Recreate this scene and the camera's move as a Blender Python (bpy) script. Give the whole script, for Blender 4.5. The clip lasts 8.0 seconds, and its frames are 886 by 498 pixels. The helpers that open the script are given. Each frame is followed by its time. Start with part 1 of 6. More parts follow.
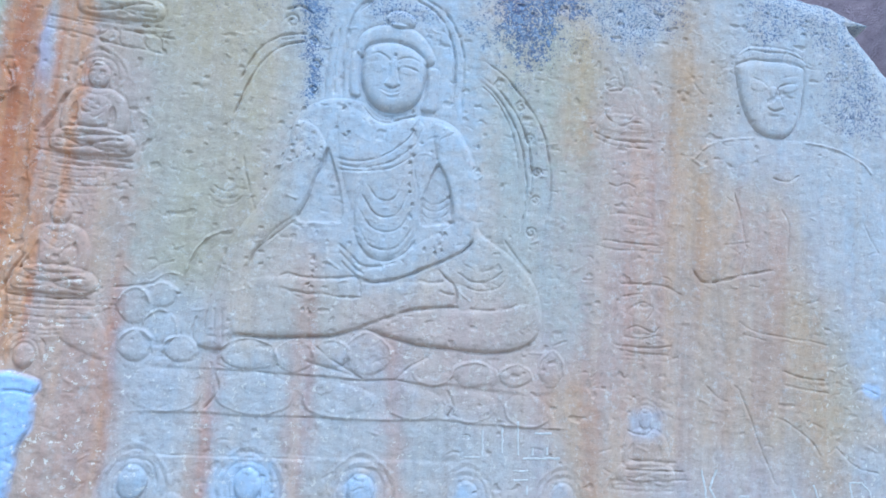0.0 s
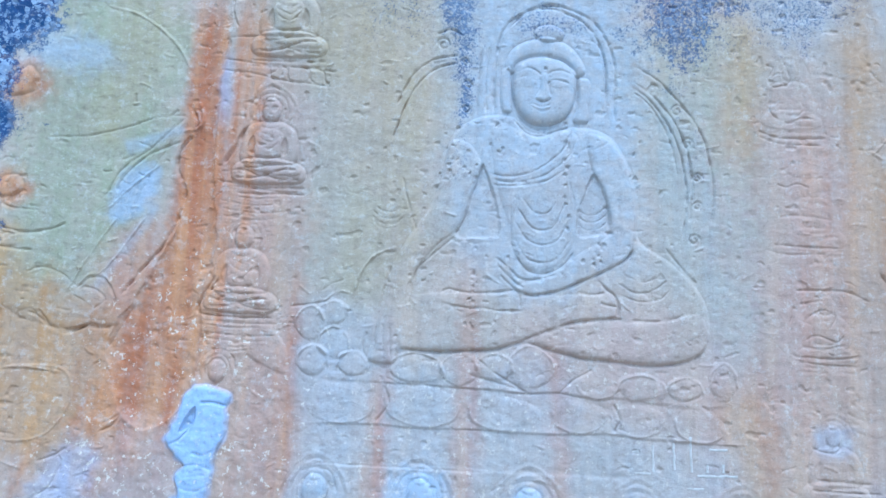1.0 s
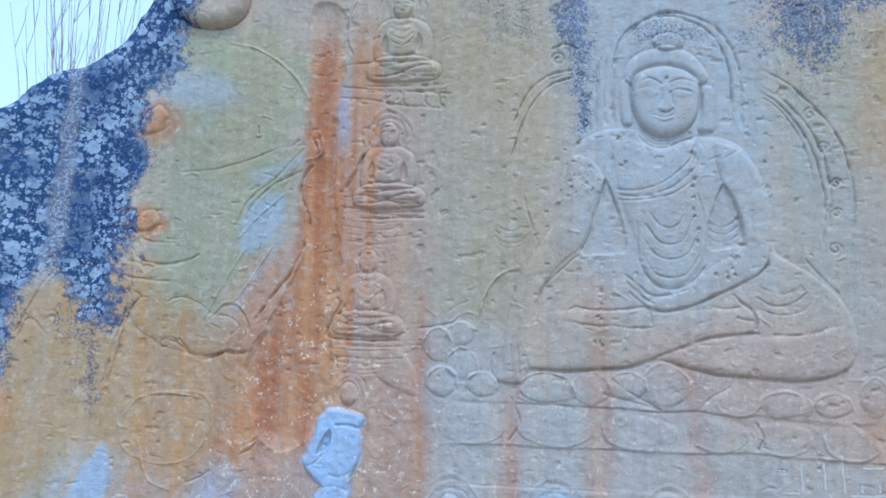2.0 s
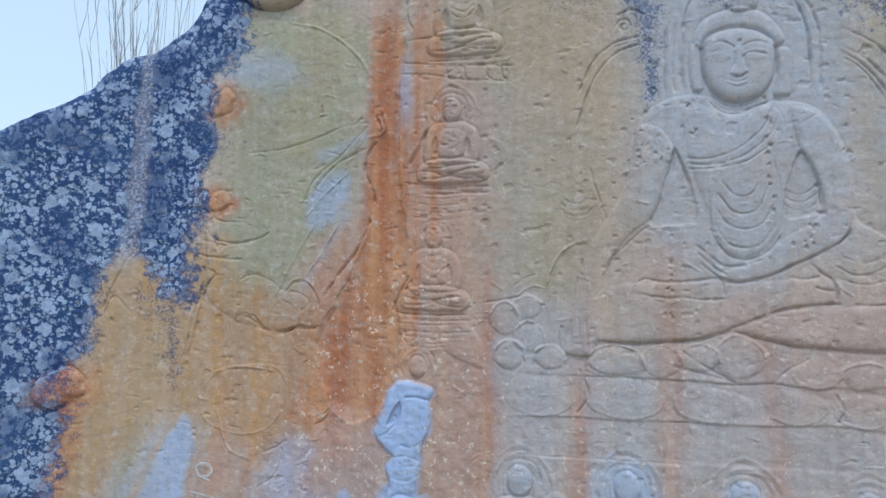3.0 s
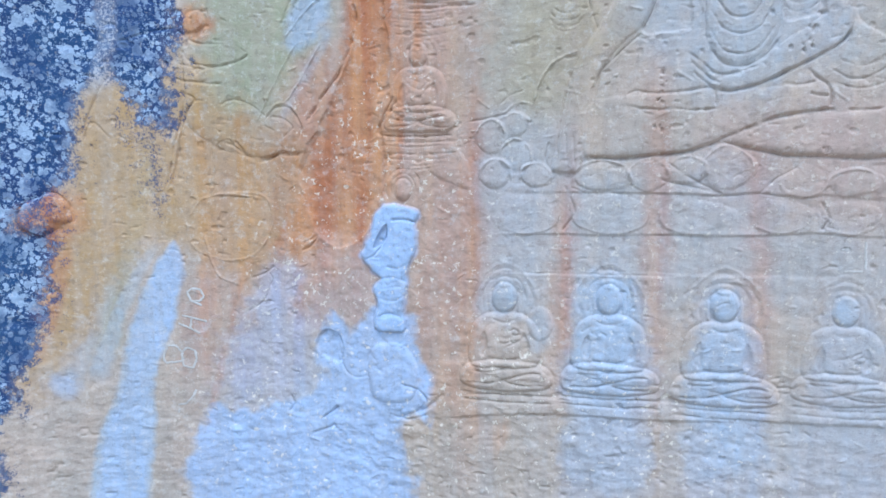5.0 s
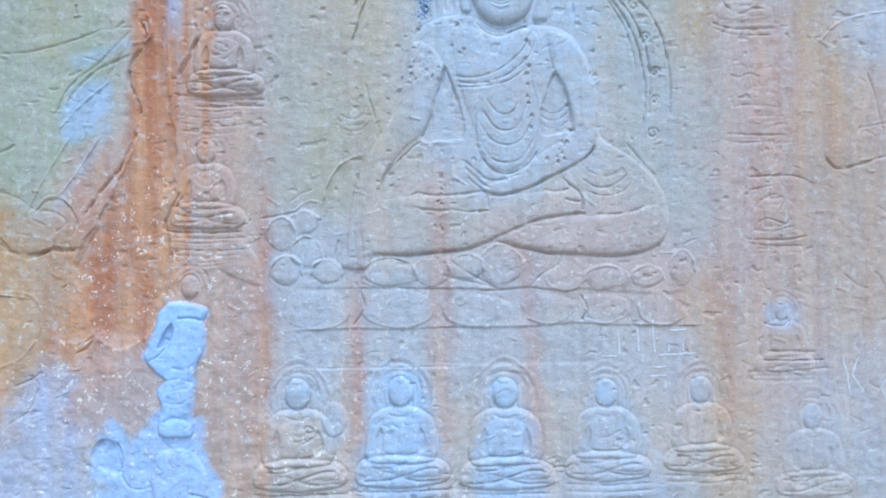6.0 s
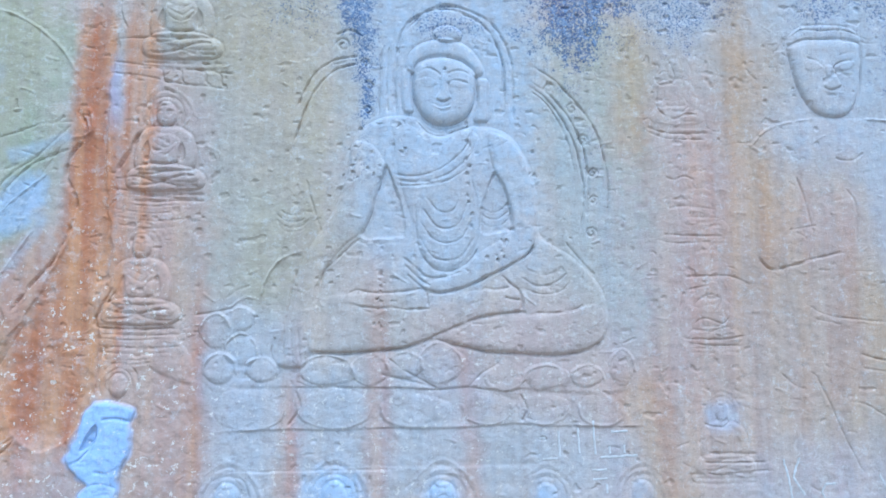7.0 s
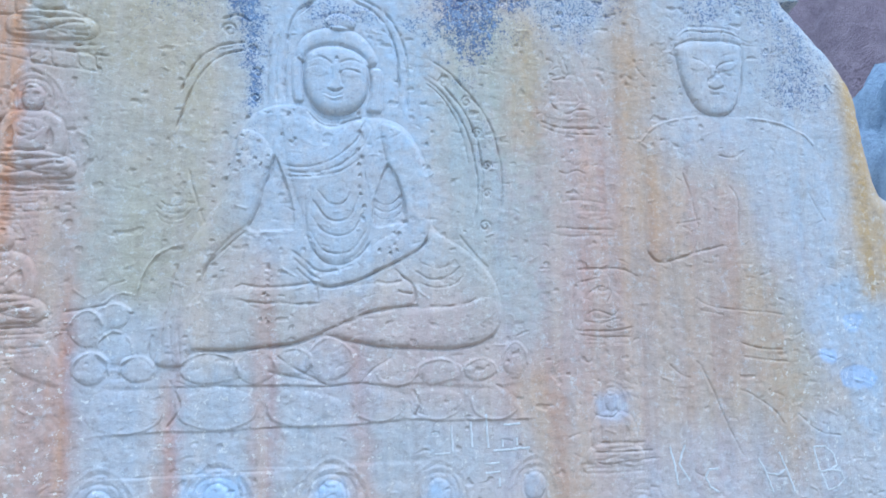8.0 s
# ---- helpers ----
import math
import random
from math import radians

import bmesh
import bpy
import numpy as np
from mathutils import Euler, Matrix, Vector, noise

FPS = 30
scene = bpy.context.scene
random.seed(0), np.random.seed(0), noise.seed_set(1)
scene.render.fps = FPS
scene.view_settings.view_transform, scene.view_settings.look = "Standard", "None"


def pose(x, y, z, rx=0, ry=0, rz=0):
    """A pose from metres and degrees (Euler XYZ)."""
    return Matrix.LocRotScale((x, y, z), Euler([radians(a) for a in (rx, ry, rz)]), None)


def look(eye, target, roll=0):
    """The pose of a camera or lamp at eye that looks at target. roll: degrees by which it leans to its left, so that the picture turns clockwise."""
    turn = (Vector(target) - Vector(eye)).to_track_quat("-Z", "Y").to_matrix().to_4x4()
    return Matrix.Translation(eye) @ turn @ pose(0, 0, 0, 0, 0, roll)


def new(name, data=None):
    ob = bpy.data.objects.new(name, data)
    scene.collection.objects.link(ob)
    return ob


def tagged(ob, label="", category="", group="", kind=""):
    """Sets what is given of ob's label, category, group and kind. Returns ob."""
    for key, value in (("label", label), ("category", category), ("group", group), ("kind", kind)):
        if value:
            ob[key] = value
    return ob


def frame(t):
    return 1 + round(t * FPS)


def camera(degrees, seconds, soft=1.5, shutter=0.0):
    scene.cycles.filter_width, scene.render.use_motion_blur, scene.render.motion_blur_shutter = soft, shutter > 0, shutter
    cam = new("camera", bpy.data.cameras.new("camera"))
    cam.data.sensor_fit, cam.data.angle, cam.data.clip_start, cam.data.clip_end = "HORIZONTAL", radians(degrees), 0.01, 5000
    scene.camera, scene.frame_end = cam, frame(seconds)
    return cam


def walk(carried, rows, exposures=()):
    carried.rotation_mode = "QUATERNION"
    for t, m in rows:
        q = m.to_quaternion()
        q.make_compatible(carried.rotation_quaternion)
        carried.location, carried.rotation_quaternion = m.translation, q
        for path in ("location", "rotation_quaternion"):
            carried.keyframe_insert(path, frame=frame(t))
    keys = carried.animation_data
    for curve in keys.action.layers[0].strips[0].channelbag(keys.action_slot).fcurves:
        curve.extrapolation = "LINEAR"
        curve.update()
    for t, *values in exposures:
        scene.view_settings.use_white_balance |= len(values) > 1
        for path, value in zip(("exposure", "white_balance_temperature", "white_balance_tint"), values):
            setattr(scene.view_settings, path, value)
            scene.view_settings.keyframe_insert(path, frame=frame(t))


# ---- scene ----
cam = camera(72.0, 8.0, soft=1.5)
PATH = [
    (0, (0.071, -4.803, 3.547), (0.299, -2.825, 3.733), 3.8),
    (0.5, (-0.178, -4.791, 3.543), (-0.106, -2.801, 3.736), 3.2),
    (1, (-0.381, -4.822, 3.538), (-0.483, -2.835, 3.742), 2.7),
    (1.5, (-0.668, -4.839, 3.629), (-0.865, -2.857, 3.816), 2.0),
    (1.7, (-0.807, -4.856, 3.672), (-1.032, -2.878, 3.862), 1.6),
    (2.8, (-1.088, -4.933, 3.716), (-1.482, -2.979, 3.879), 0.3),
    (3, (-1.119, -4.932, 3.677), (-1.533, -2.979, 3.790), 0.3),
    (3.5, (-1.173, -4.945, 3.498), (-1.640, -3.001, 3.504), 0.4),
    (4, (-1.162, -4.938, 3.358), (-1.669, -3.006, 3.265), 0.5),
    (4.2, (-1.147, -4.936, 3.292), (-1.662, -3.008, 3.154), 0.3),
    (5.3, (-0.888, -4.797, 2.916), (-1.220, -2.833, 2.732), -0.3),
    (5.5, (-0.776, -4.773, 2.970), (-1.011, -2.794, 2.806), -0.5),
    (5.7, (-0.673, -4.781, 3.060), (-0.715, -2.782, 3.002), -0.8),
    (6, (-0.456, -4.878, 3.245), (-0.420, -2.878, 3.255), -0.6),
    (6.5, (-0.202, -4.921, 3.509), (-0.121, -2.928, 3.642), -0.3),
    (7, (-0.141, -4.879, 3.607), (-0.035, -2.890, 3.787), -0.1),
    (7.5, (0.081, -4.839, 3.539), (0.214, -2.854, 3.751), -0.1),
    (8, (0.244, -4.825, 3.527), (0.545, -2.857, 3.718), -0.7),
]
# stops, kelvin and tint: the picture brightens and cools where the sky leaves the view
EXPOSURES = [(0.0, 0.93, 4690, 5), (1.0, 0.96, 4640, 5), (1.7, 0.75, 4800, 5), (2.8, 0.32, 5760, 12), (3.5, 0.33, 5560, 11), (4.2, 0.36, 5440, 10), (5.3, 0.94, 5130, 10), (6.0, 0.94, 4800, 7), (8.0, 0.94, 4660, 6)]
walk(cam, [(t, look(eye, target, roll)) for t, eye, target, roll in PATH], EXPOSURES)

# ---- world and light: a bright overcast sky, the sun a broad glow high in front of the face ----
world = bpy.data.worlds.new("world")
scene.world = world
world.use_nodes = True
wn = world.node_tree.nodes
sky = wn.new("ShaderNodeTexSky")
sky.sky_type, sky.sun_disc = "NISHITA", False
sky.sun_elevation, sky.sun_rotation = radians(62), radians(160)
sky.air_density, sky.dust_density, sky.ozone_density = 1.0, 1.5, 1.0
wn["Background"].inputs["Strength"].default_value = 0.12
haze = wn.new("ShaderNodeMix")   # thin bright cloud over the blue
haze.data_type = "RGBA"
haze.inputs[0].default_value, haze.inputs[7].default_value = 0.6, (6.0, 7.2, 7.4, 1)
world.node_tree.links.new(sky.outputs[0], haze.inputs[6])
world.node_tree.links.new(haze.outputs[2], wn["Background"].inputs[0])
sun = new("sun", bpy.data.lights.new("sun", "SUN"))
sun.data.energy, sun.data.angle, sun.data.color = 1.5, radians(24), (1.0, 0.96, 0.90)
sun.matrix_world = look((2.0, -5.0, 16.0), (0, 0, 3.6))

# ---- materials ----


def material(name, rough=0.85):
    m = bpy.data.materials.new(name)
    m.use_nodes = True
    b = m.node_tree.nodes["Principled BSDF"]
    b.inputs["Roughness"].default_value = rough
    b.inputs["Specular IOR Level"].default_value = 0.12
    return m, m.node_tree.nodes, m.node_tree.links, b


def noise_node(nodes, links, scale, detail=4.0, rough=0.6, stretch=(1, 1, 1)):
    co, mp, n = nodes.new("ShaderNodeTexCoord"), nodes.new("ShaderNodeMapping"), nodes.new("ShaderNodeTexNoise")
    mp.inputs["Scale"].default_value = stretch
    n.inputs["Scale"].default_value, n.inputs["Detail"].default_value, n.inputs["Roughness"].default_value = scale, detail, rough
    links.new(co.outputs["Object"], mp.inputs["Vector"])
    links.new(mp.outputs[0], n.inputs["Vector"])
    return n.outputs["Fac"]


def calc(nodes, links, op, a, b=0.0, clamp=False):
    n = nodes.new("ShaderNodeMath")
    n.operation, n.use_clamp = op, clamp
    for k, v in enumerate((a, b)):
        if isinstance(v, (int, float)):
            n.inputs[k].default_value = v
        else:
            links.new(v, n.inputs[k])
    return n.outputs[0]


def ramp(nodes, links, value, lo, hi):
    n = nodes.new("ShaderNodeMapRange")
    n.interpolation_type = "SMOOTHSTEP"
    n.inputs["From Min"].default_value, n.inputs["From Max"].default_value = lo, hi
    links.new(value, n.inputs["Value"])
    return n.outputs["Result"]


def blend(nodes, links, fac, a, b):
    n = nodes.new("ShaderNodeMix")
    n.data_type = "RGBA"
    for socket, v in ((n.inputs[0], fac), (n.inputs[6], a), (n.inputs[7], b)):
        if isinstance(v, (int, float)):
            socket.default_value = v
        elif isinstance(v, tuple):
            socket.default_value = (*v, 1)
        else:
            links.new(v, socket)
    return n.outputs[2]


def bump(nodes, links, bsdf, height, strength, dist):
    n = nodes.new("ShaderNodeBump")
    n.inputs["Strength"].default_value, n.inputs["Distance"].default_value = strength, dist
    links.new(height, n.inputs["Height"])
    links.new(n.outputs[0], bsdf.inputs["Normal"])


def rosettes(nodes, links, scale, size):
    """Round, frayed spots of lichen, each of its own size, paler towards the rim."""
    co, ns, add, vo = nodes.new("ShaderNodeTexCoord"), nodes.new("ShaderNodeTexNoise"), nodes.new("ShaderNodeVectorMath"), nodes.new("ShaderNodeTexVoronoi")
    ns.inputs["Scale"].default_value, ns.inputs["Detail"].default_value, ns.inputs["Roughness"].default_value = scale * 3.0, 5, 0.7
    add.operation = "MULTIPLY_ADD"
    add.inputs[1].default_value = (0.9 / scale,) * 3
    links.new(co.outputs["Object"], ns.inputs["Vector"])
    links.new(ns.outputs["Color"], add.inputs[0])
    links.new(co.outputs["Object"], add.inputs[2])
    vo.inputs["Scale"].default_value = scale
    links.new(add.outputs[0], vo.inputs["Vector"])
    own = nodes.new("ShaderNodeSeparateColor")
    links.new(vo.outputs["Color"], own.inputs[0])
    reach = calc(nodes, links, "MULTIPLY", own.outputs[0], size)
    inside = ramp(nodes, links, calc(nodes, links, "SUBTRACT", reach, vo.outputs["Distance"]), 0.0, 0.05)
    rim = calc(nodes, links, "DIVIDE", vo.outputs["Distance"], calc(nodes, links, "ADD", reach, 0.02))
    return calc(nodes, links, "MULTIPLY", inside, calc(nodes, links, "ADD", calc(nodes, links, "MULTIPLY", rim, 0.35), 0.65))


def rock_material():
    """Weathered sandstone; the mineral colours come from the runs and patches laid over the face."""
    m, nodes, links, b = material("weathered_rock", 0.9)
    chan = {}
    for attr, names in (("minerals_a", CHANNELS[:3]), ("minerals_b", CHANNELS[3:6]), ("minerals_c", CHANNELS[6:])):
        at, sep = nodes.new("ShaderNodeAttribute"), nodes.new("ShaderNodeSeparateColor")
        at.attribute_name = attr
        links.new(at.outputs["Color"], sep.inputs[0])
        for k, n in enumerate(names):
            chan[n] = sep.outputs[k]
    big = noise_node(nodes, links, 2.2, 5)
    mid = noise_node(nodes, links, 11, 5, 0.65)
    fine = noise_node(nodes, links, 46, 4, 0.7)
    grain = noise_node(nodes, links, 170, 3, 0.7)
    runs = noise_node(nodes, links, 4, 3, 0.5, (1.6, 1, 0.12))
    flake = noise_node(nodes, links, 48, 7, 0.76)

    def worn(name, spread):
        """The channel, broken up by the stone's own texture."""
        v = calc(nodes, links, "MULTIPLY", calc(nodes, links, "SUBTRACT", mid, 0.5), spread)
        v = calc(nodes, links, "ADD", chan[name], calc(nodes, links, "MULTIPLY", v, calc(nodes, links, "MULTIPLY", chan[name], 2.0)))
        return calc(nodes, links, "MAXIMUM", calc(nodes, links, "MINIMUM", v, 1.0), 0.0)

    col = blend(nodes, links, ramp(nodes, links, big, 0.3, 0.7), BASE_A, BASE_B)
    col = blend(nodes, links, calc(nodes, links, "MULTIPLY", ramp(nodes, links, runs, 0.45, 0.7), 0.35), col, BASE_C)
    col = blend(nodes, links, worn("olive", 0.6), col, OLIVE)
    col = blend(nodes, links, worn("pink", 0.6), col, PINK)
    col = blend(nodes, links, worn("pale", 0.8), col, PALE)
    col = blend(nodes, links, worn("ochre", 0.6), col, OCHRE)
    col = blend(nodes, links, worn("orange", 0.5), col, blend(nodes, links, ramp(nodes, links, runs, 0.35, 0.65), RUST_A, RUST_B))
    col = blend(nodes, links, worn("chalk", 0.2), col, CHALK)
    # runs of rain and broad weathering over everything
    tone = calc(nodes, links, "ADD", calc(nodes, links, "MULTIPLY", ramp(nodes, links, noise_node(nodes, links, 5, 5, 0.65, (2.2, 1, 0.16)), 0.35, 0.7), 0.7), calc(nodes, links, "MULTIPLY", ramp(nodes, links, noise_node(nodes, links, 3.6, 6, 0.7), 0.4, 0.68), 0.5))
    col = blend(nodes, links, calc(nodes, links, "MULTIPLY", tone, 0.20), col, (0.20, 0.16, 0.13))
    col = blend(nodes, links, calc(nodes, links, "MULTIPLY", ramp(nodes, links, noise_node(nodes, links, 8, 7, 0.75), 0.54, 0.66), 0.30), col, (0.62, 0.60, 0.58))
    # mottled grain: darker crust and paler worn spots a finger wide
    mottle = noise_node(nodes, links, 17, 7, 0.72)
    col = blend(nodes, links, calc(nodes, links, "MULTIPLY", ramp(nodes, links, mottle, 0.48, 0.34), 0.27), col, (0.15, 0.125, 0.11))
    col = blend(nodes, links, calc(nodes, links, "MULTIPLY", ramp(nodes, links, mottle, 0.54, 0.68), 0.26), col, (0.68, 0.64, 0.60))
    # dark varnish, left standing between pale lichen flakes
    cover = calc(nodes, links, "ADD", chan["dark"], calc(nodes, links, "MULTIPLY", calc(nodes, links, "SUBTRACT", flake, 0.5), 2.2))
    cover = calc(nodes, links, "MULTIPLY", ramp(nodes, links, cover, 0.36, 0.70), ramp(nodes, links, chan["dark"], 0.05, 0.25))
    cover = calc(nodes, links, "MULTIPLY", cover, calc(nodes, links, "ADD", calc(nodes, links, "MULTIPLY", chan["dark"], 0.45), 0.5))
    col = blend(nodes, links, cover, col, blend(nodes, links, ramp(nodes, links, big, 0.35, 0.65), DARK_A, DARK_B))
    crowd = ramp(nodes, links, noise_node(nodes, links, 1.9, 5, 0.65), 0.40, 0.56)
    lichen = calc(nodes, links, "MAXIMUM", calc(nodes, links, "MULTIPLY", rosettes(nodes, links, 9.5, 0.60), 0.80), calc(nodes, links, "MULTIPLY", rosettes(nodes, links, 23, 0.64), 0.95))
    lichen = calc(nodes, links, "MAXIMUM", lichen, calc(nodes, links, "MULTIPLY", ramp(nodes, links, noise_node(nodes, links, 24, 8, 0.78), 0.52, 0.58), 0.85))
    lichen = calc(nodes, links, "MULTIPLY", lichen, calc(nodes, links, "ADD", calc(nodes, links, "MULTIPLY", crowd, 0.75), 0.25))
    lichen = calc(nodes, links, "MULTIPLY", lichen, ramp(nodes, links, chan["dark"], 0.45, 0.95))
    col = blend(nodes, links, lichen, col, LICHEN)
    # chipped flecks of fresh stone
    chips = ramp(nodes, links, noise_node(nodes, links, 19, 5, 0.62), 0.605, 0.65)
    chips = calc(nodes, links, "MULTIPLY", chips, calc(nodes, links, "ADD", calc(nodes, links, "MULTIPLY", chan["fleck"], 0.50), 0.18))
    col = blend(nodes, links, chips, col, CHIP)
    # pits and grime in the grain
    grime = ramp(nodes, links, fine, 0.62, 0.75)
    col = blend(nodes, links, calc(nodes, links, "MULTIPLY", grime, 0.5), col, GRIME)
    col = blend(nodes, links, calc(nodes, links, "MULTIPLY", ramp(nodes, links, grain, 0.4, 0.7), 0.12), col, GRIME)
    links.new(col, b.inputs["Base Color"])
    h = calc(nodes, links, "ADD", calc(nodes, links, "MULTIPLY", mid, 0.5), calc(nodes, links, "ADD", calc(nodes, links, "MULTIPLY", fine, 0.35), calc(nodes, links, "MULTIPLY", grain, 0.15)))
    h = calc(nodes, links, "ADD", h, calc(nodes, links, "MULTIPLY", lichen, 0.12))
    bump(nodes, links, b, h, 0.6, 0.022)
    return m


# real colours of the stone and its crusts
BASE_A, BASE_B, BASE_C = (0.52, 0.41, 0.34), (0.44, 0.38, 0.33), (0.55, 0.42, 0.31)
OLIVE, PINK, OCHRE = (0.35, 0.36, 0.24), (0.46, 0.30, 0.27), (0.48, 0.305, 0.135)
RUST_A, RUST_B = (0.42, 0.155, 0.07), (0.57, 0.28, 0.13)
PALE, CHALK, CHIP, GRIME = (0.41, 0.465, 0.54), (0.39, 0.51, 0.74), (0.80, 0.73, 0.62), (0.13, 0.115, 0.11)
DARK_A, DARK_B, LICHEN = (0.004, 0.042, 0.155), (0.010, 0.060, 0.175), (0.42, 0.52, 0.68)


def plain_stone(name, a, c, scale=1.5, strength=0.6, dist=0.08):
    m, nodes, links, b = material(name, 0.9)
    n1, n2, n3 = noise_node(nodes, links, scale, 6, 0.65), noise_node(nodes, links, scale * 7, 5, 0.7), noise_node(nodes, links, scale * 40, 3, 0.7)
    col = blend(nodes, links, ramp(nodes, links, n1, 0.3, 0.7), a, c)
    col = blend(nodes, links, calc(nodes, links, "MULTIPLY", ramp(nodes, links, n2, 0.5, 0.75), 0.4), col, tuple(0.5 * k for k in a))
    links.new(col, b.inputs["Base Color"])
    bump(nodes, links, b, calc(nodes, links, "ADD", n2, calc(nodes, links, "MULTIPLY", n3, 0.3)), strength, dist)
    return m


GROUND = plain_stone("dry_earth", (0.30, 0.25, 0.19), (0.38, 0.32, 0.25), 0.8)
HILL = plain_stone("dark_hillside_rock", (0.30, 0.22, 0.25), (0.44, 0.33, 0.36), 1.6, 1.0, 0.3)
# SHADED: the blue of open shade is mixed into this boulder's base colour
SHADED = plain_stone("boulder_stone_blue_shade", (0.26, 0.31, 0.40), (0.36, 0.42, 0.50), 2.0, 0.8, 0.12)
TWIG = plain_stone("bare_twig_bark", (0.28, 0.26, 0.24), (0.36, 0.33, 0.30), 9.0)
CHALK_PAINT = plain_stone("white_chalk_paint", (0.58, 0.55, 0.53), (0.44, 0.40, 0.37), 14.0, 0.3, 0.01)

# ---- the rock face as a height field over the plane of the face: u along it, v up, both in metres ----
ZC = 3.6            # height of the face's middle over the ground
STEP = 0.0085
U0, U1, V0, V1 = -7.0, 5.7, -3.75, 3.5
us, vs = np.arange(U0, U1, STEP), np.arange(V0, V1, STEP)
NU, NV = len(us), len(vs)
U, V = np.meshgrid(us, vs)
H = np.zeros((NV, NU))
LABEL = np.zeros((NV, NU), dtype=np.int32)
CHANNELS = ("orange", "dark", "pale", "ochre", "olive", "pink", "fleck", "chalk")
C = {k: np.zeros((NV, NU)) for k in CHANNELS}
KEEP = np.ones((NV, NU))
CALM = np.zeros((NV, NU))


def value_noise(su, sv, seed, octaves=4, gain=0.5):
    """Smooth noise in -1..1 over the whole face; su, sv: size of its largest cells in metres."""
    total, amp, norm = np.zeros((NV, NU)), 1.0, 0.0
    for o in range(octaves):
        gen = np.random.default_rng(seed * 17 + o)
        cu, cv = su / 2 ** o, sv / 2 ** o
        if min(cu, cv) < STEP * 1.5:
            break
        grid = gen.uniform(-1, 1, (int((V1 - V0) / cv) + 3, int((U1 - U0) / cu) + 3))
        x, y = (us - U0) / cu, (vs - V0) / cv
        xi, yi = x.astype(int), y.astype(int)
        fx, fy = x - xi, y - yi
        fx, fy = fx * fx * (3 - 2 * fx), (fy * fy * (3 - 2 * fy))[:, None]
        a, b = grid[yi][:, xi], grid[yi][:, xi + 1]
        c, d = grid[yi + 1][:, xi], grid[yi + 1][:, xi + 1]
        total += amp * ((a * (1 - fx) + b * fx) * (1 - fy) + (c * (1 - fx) + d * fx) * fy)
        norm, amp = norm + amp, amp * gain
    return total / norm


WARP_U, WARP_V = value_noise(0.22, 0.22, 1), value_noise(0.22, 0.22, 2)
FINE = value_noise(0.05, 0.05, 3, 3)
RAIN = value_noise(0.09, 2.2, 4, 4)


def smooth(x):
    x = np.clip(x, 0, 1)
    return x * x * (3 - 2 * x)


def spline(pts, closed=False, n=6):
    """A smooth curve through the points."""
    p = np.array(pts, float)
    if len(p) < 3:
        return p
    q = np.vstack([p[-1], p, p[0], p[1]]) if closed else np.vstack([2 * p[0] - p[1], p, 2 * p[-1] - p[-2]])
    t = np.linspace(0, 1, n, endpoint=False)[:, None]
    out = []
    for i in range(1, len(q) - 2):
        a, b, c, d = q[i - 1], q[i], q[i + 1], q[i + 2]
        out.append(0.5 * (2 * b + (c - a) * t + (2 * a - 5 * b + 4 * c - d) * t ** 2 + (3 * b - a - 3 * c + d) * t ** 3))
    return np.vstack(out if closed else out + [p[-1:]])


def window(pts, margin):
    lo, hi = pts.min(0) - margin, pts.max(0) + margin
    i0, i1 = np.clip([int((lo[0] - U0) / STEP), int((hi[0] - U0) / STEP) + 2], 0, NU)
    j0, j1 = np.clip([int((lo[1] - V0) / STEP), int((hi[1] - V0) / STEP) + 2], 0, NV)
    return slice(j0, j1), slice(i0, i1)


def distance(pts, w, closed=False, warp=0.0):
    """Distance from the curve in a window of the grid, how far along it the nearest point is, and what lies inside."""
    x, y = U[w] + warp * WARP_U[w], V[w] + warp * WARP_V[w]
    best, along, inside = np.full(x.shape, 1e9), np.zeros(x.shape), np.zeros(x.shape, bool)
    q = np.vstack([pts, pts[:1]]) if closed else pts
    for k in range(len(q) - 1):
        a, b = q[k], q[k + 1]
        e = b - a
        s = np.clip(((x - a[0]) * e[0] + (y - a[1]) * e[1]) / max(e @ e, 1e-12), 0, 1)
        d = (x - a[0] - s * e[0]) ** 2 + (y - a[1] - s * e[1]) ** 2
        near = d < best
        best = np.where(near, d, best)
        along = np.where(near, (k + s) / (len(q) - 1), along)
        if closed and abs(e[1]) > 1e-9:
            inside ^= ((a[1] > y) != (b[1] > y)) & (x < a[0] + (y - a[1]) * e[0] / e[1])
    return np.sqrt(best), along, inside


def groove(pts, width=0.012, depth=0.012, closed=False, taper=True, curved=True):
    """A carved line; a negative depth makes a raised one."""
    c = spline(pts, closed) if curved else np.array(pts, float)
    w = window(c, width * 3 + 0.03)
    if U[w].size == 0:
        return
    d, s, _ = distance(c, w, closed, 0.011)
    k = 0.85 * depth * np.exp(-(d / (0.72 * width + 0.0015)) ** 2) * np.clip(0.85 + 0.9 * FINE[w] + 0.35 * WARP_U[w], 0.1, 1.8)
    if taper and not closed:
        k = k * smooth(np.minimum(s, 1 - s) / 0.08 + 0.25)
    H[w] -= k


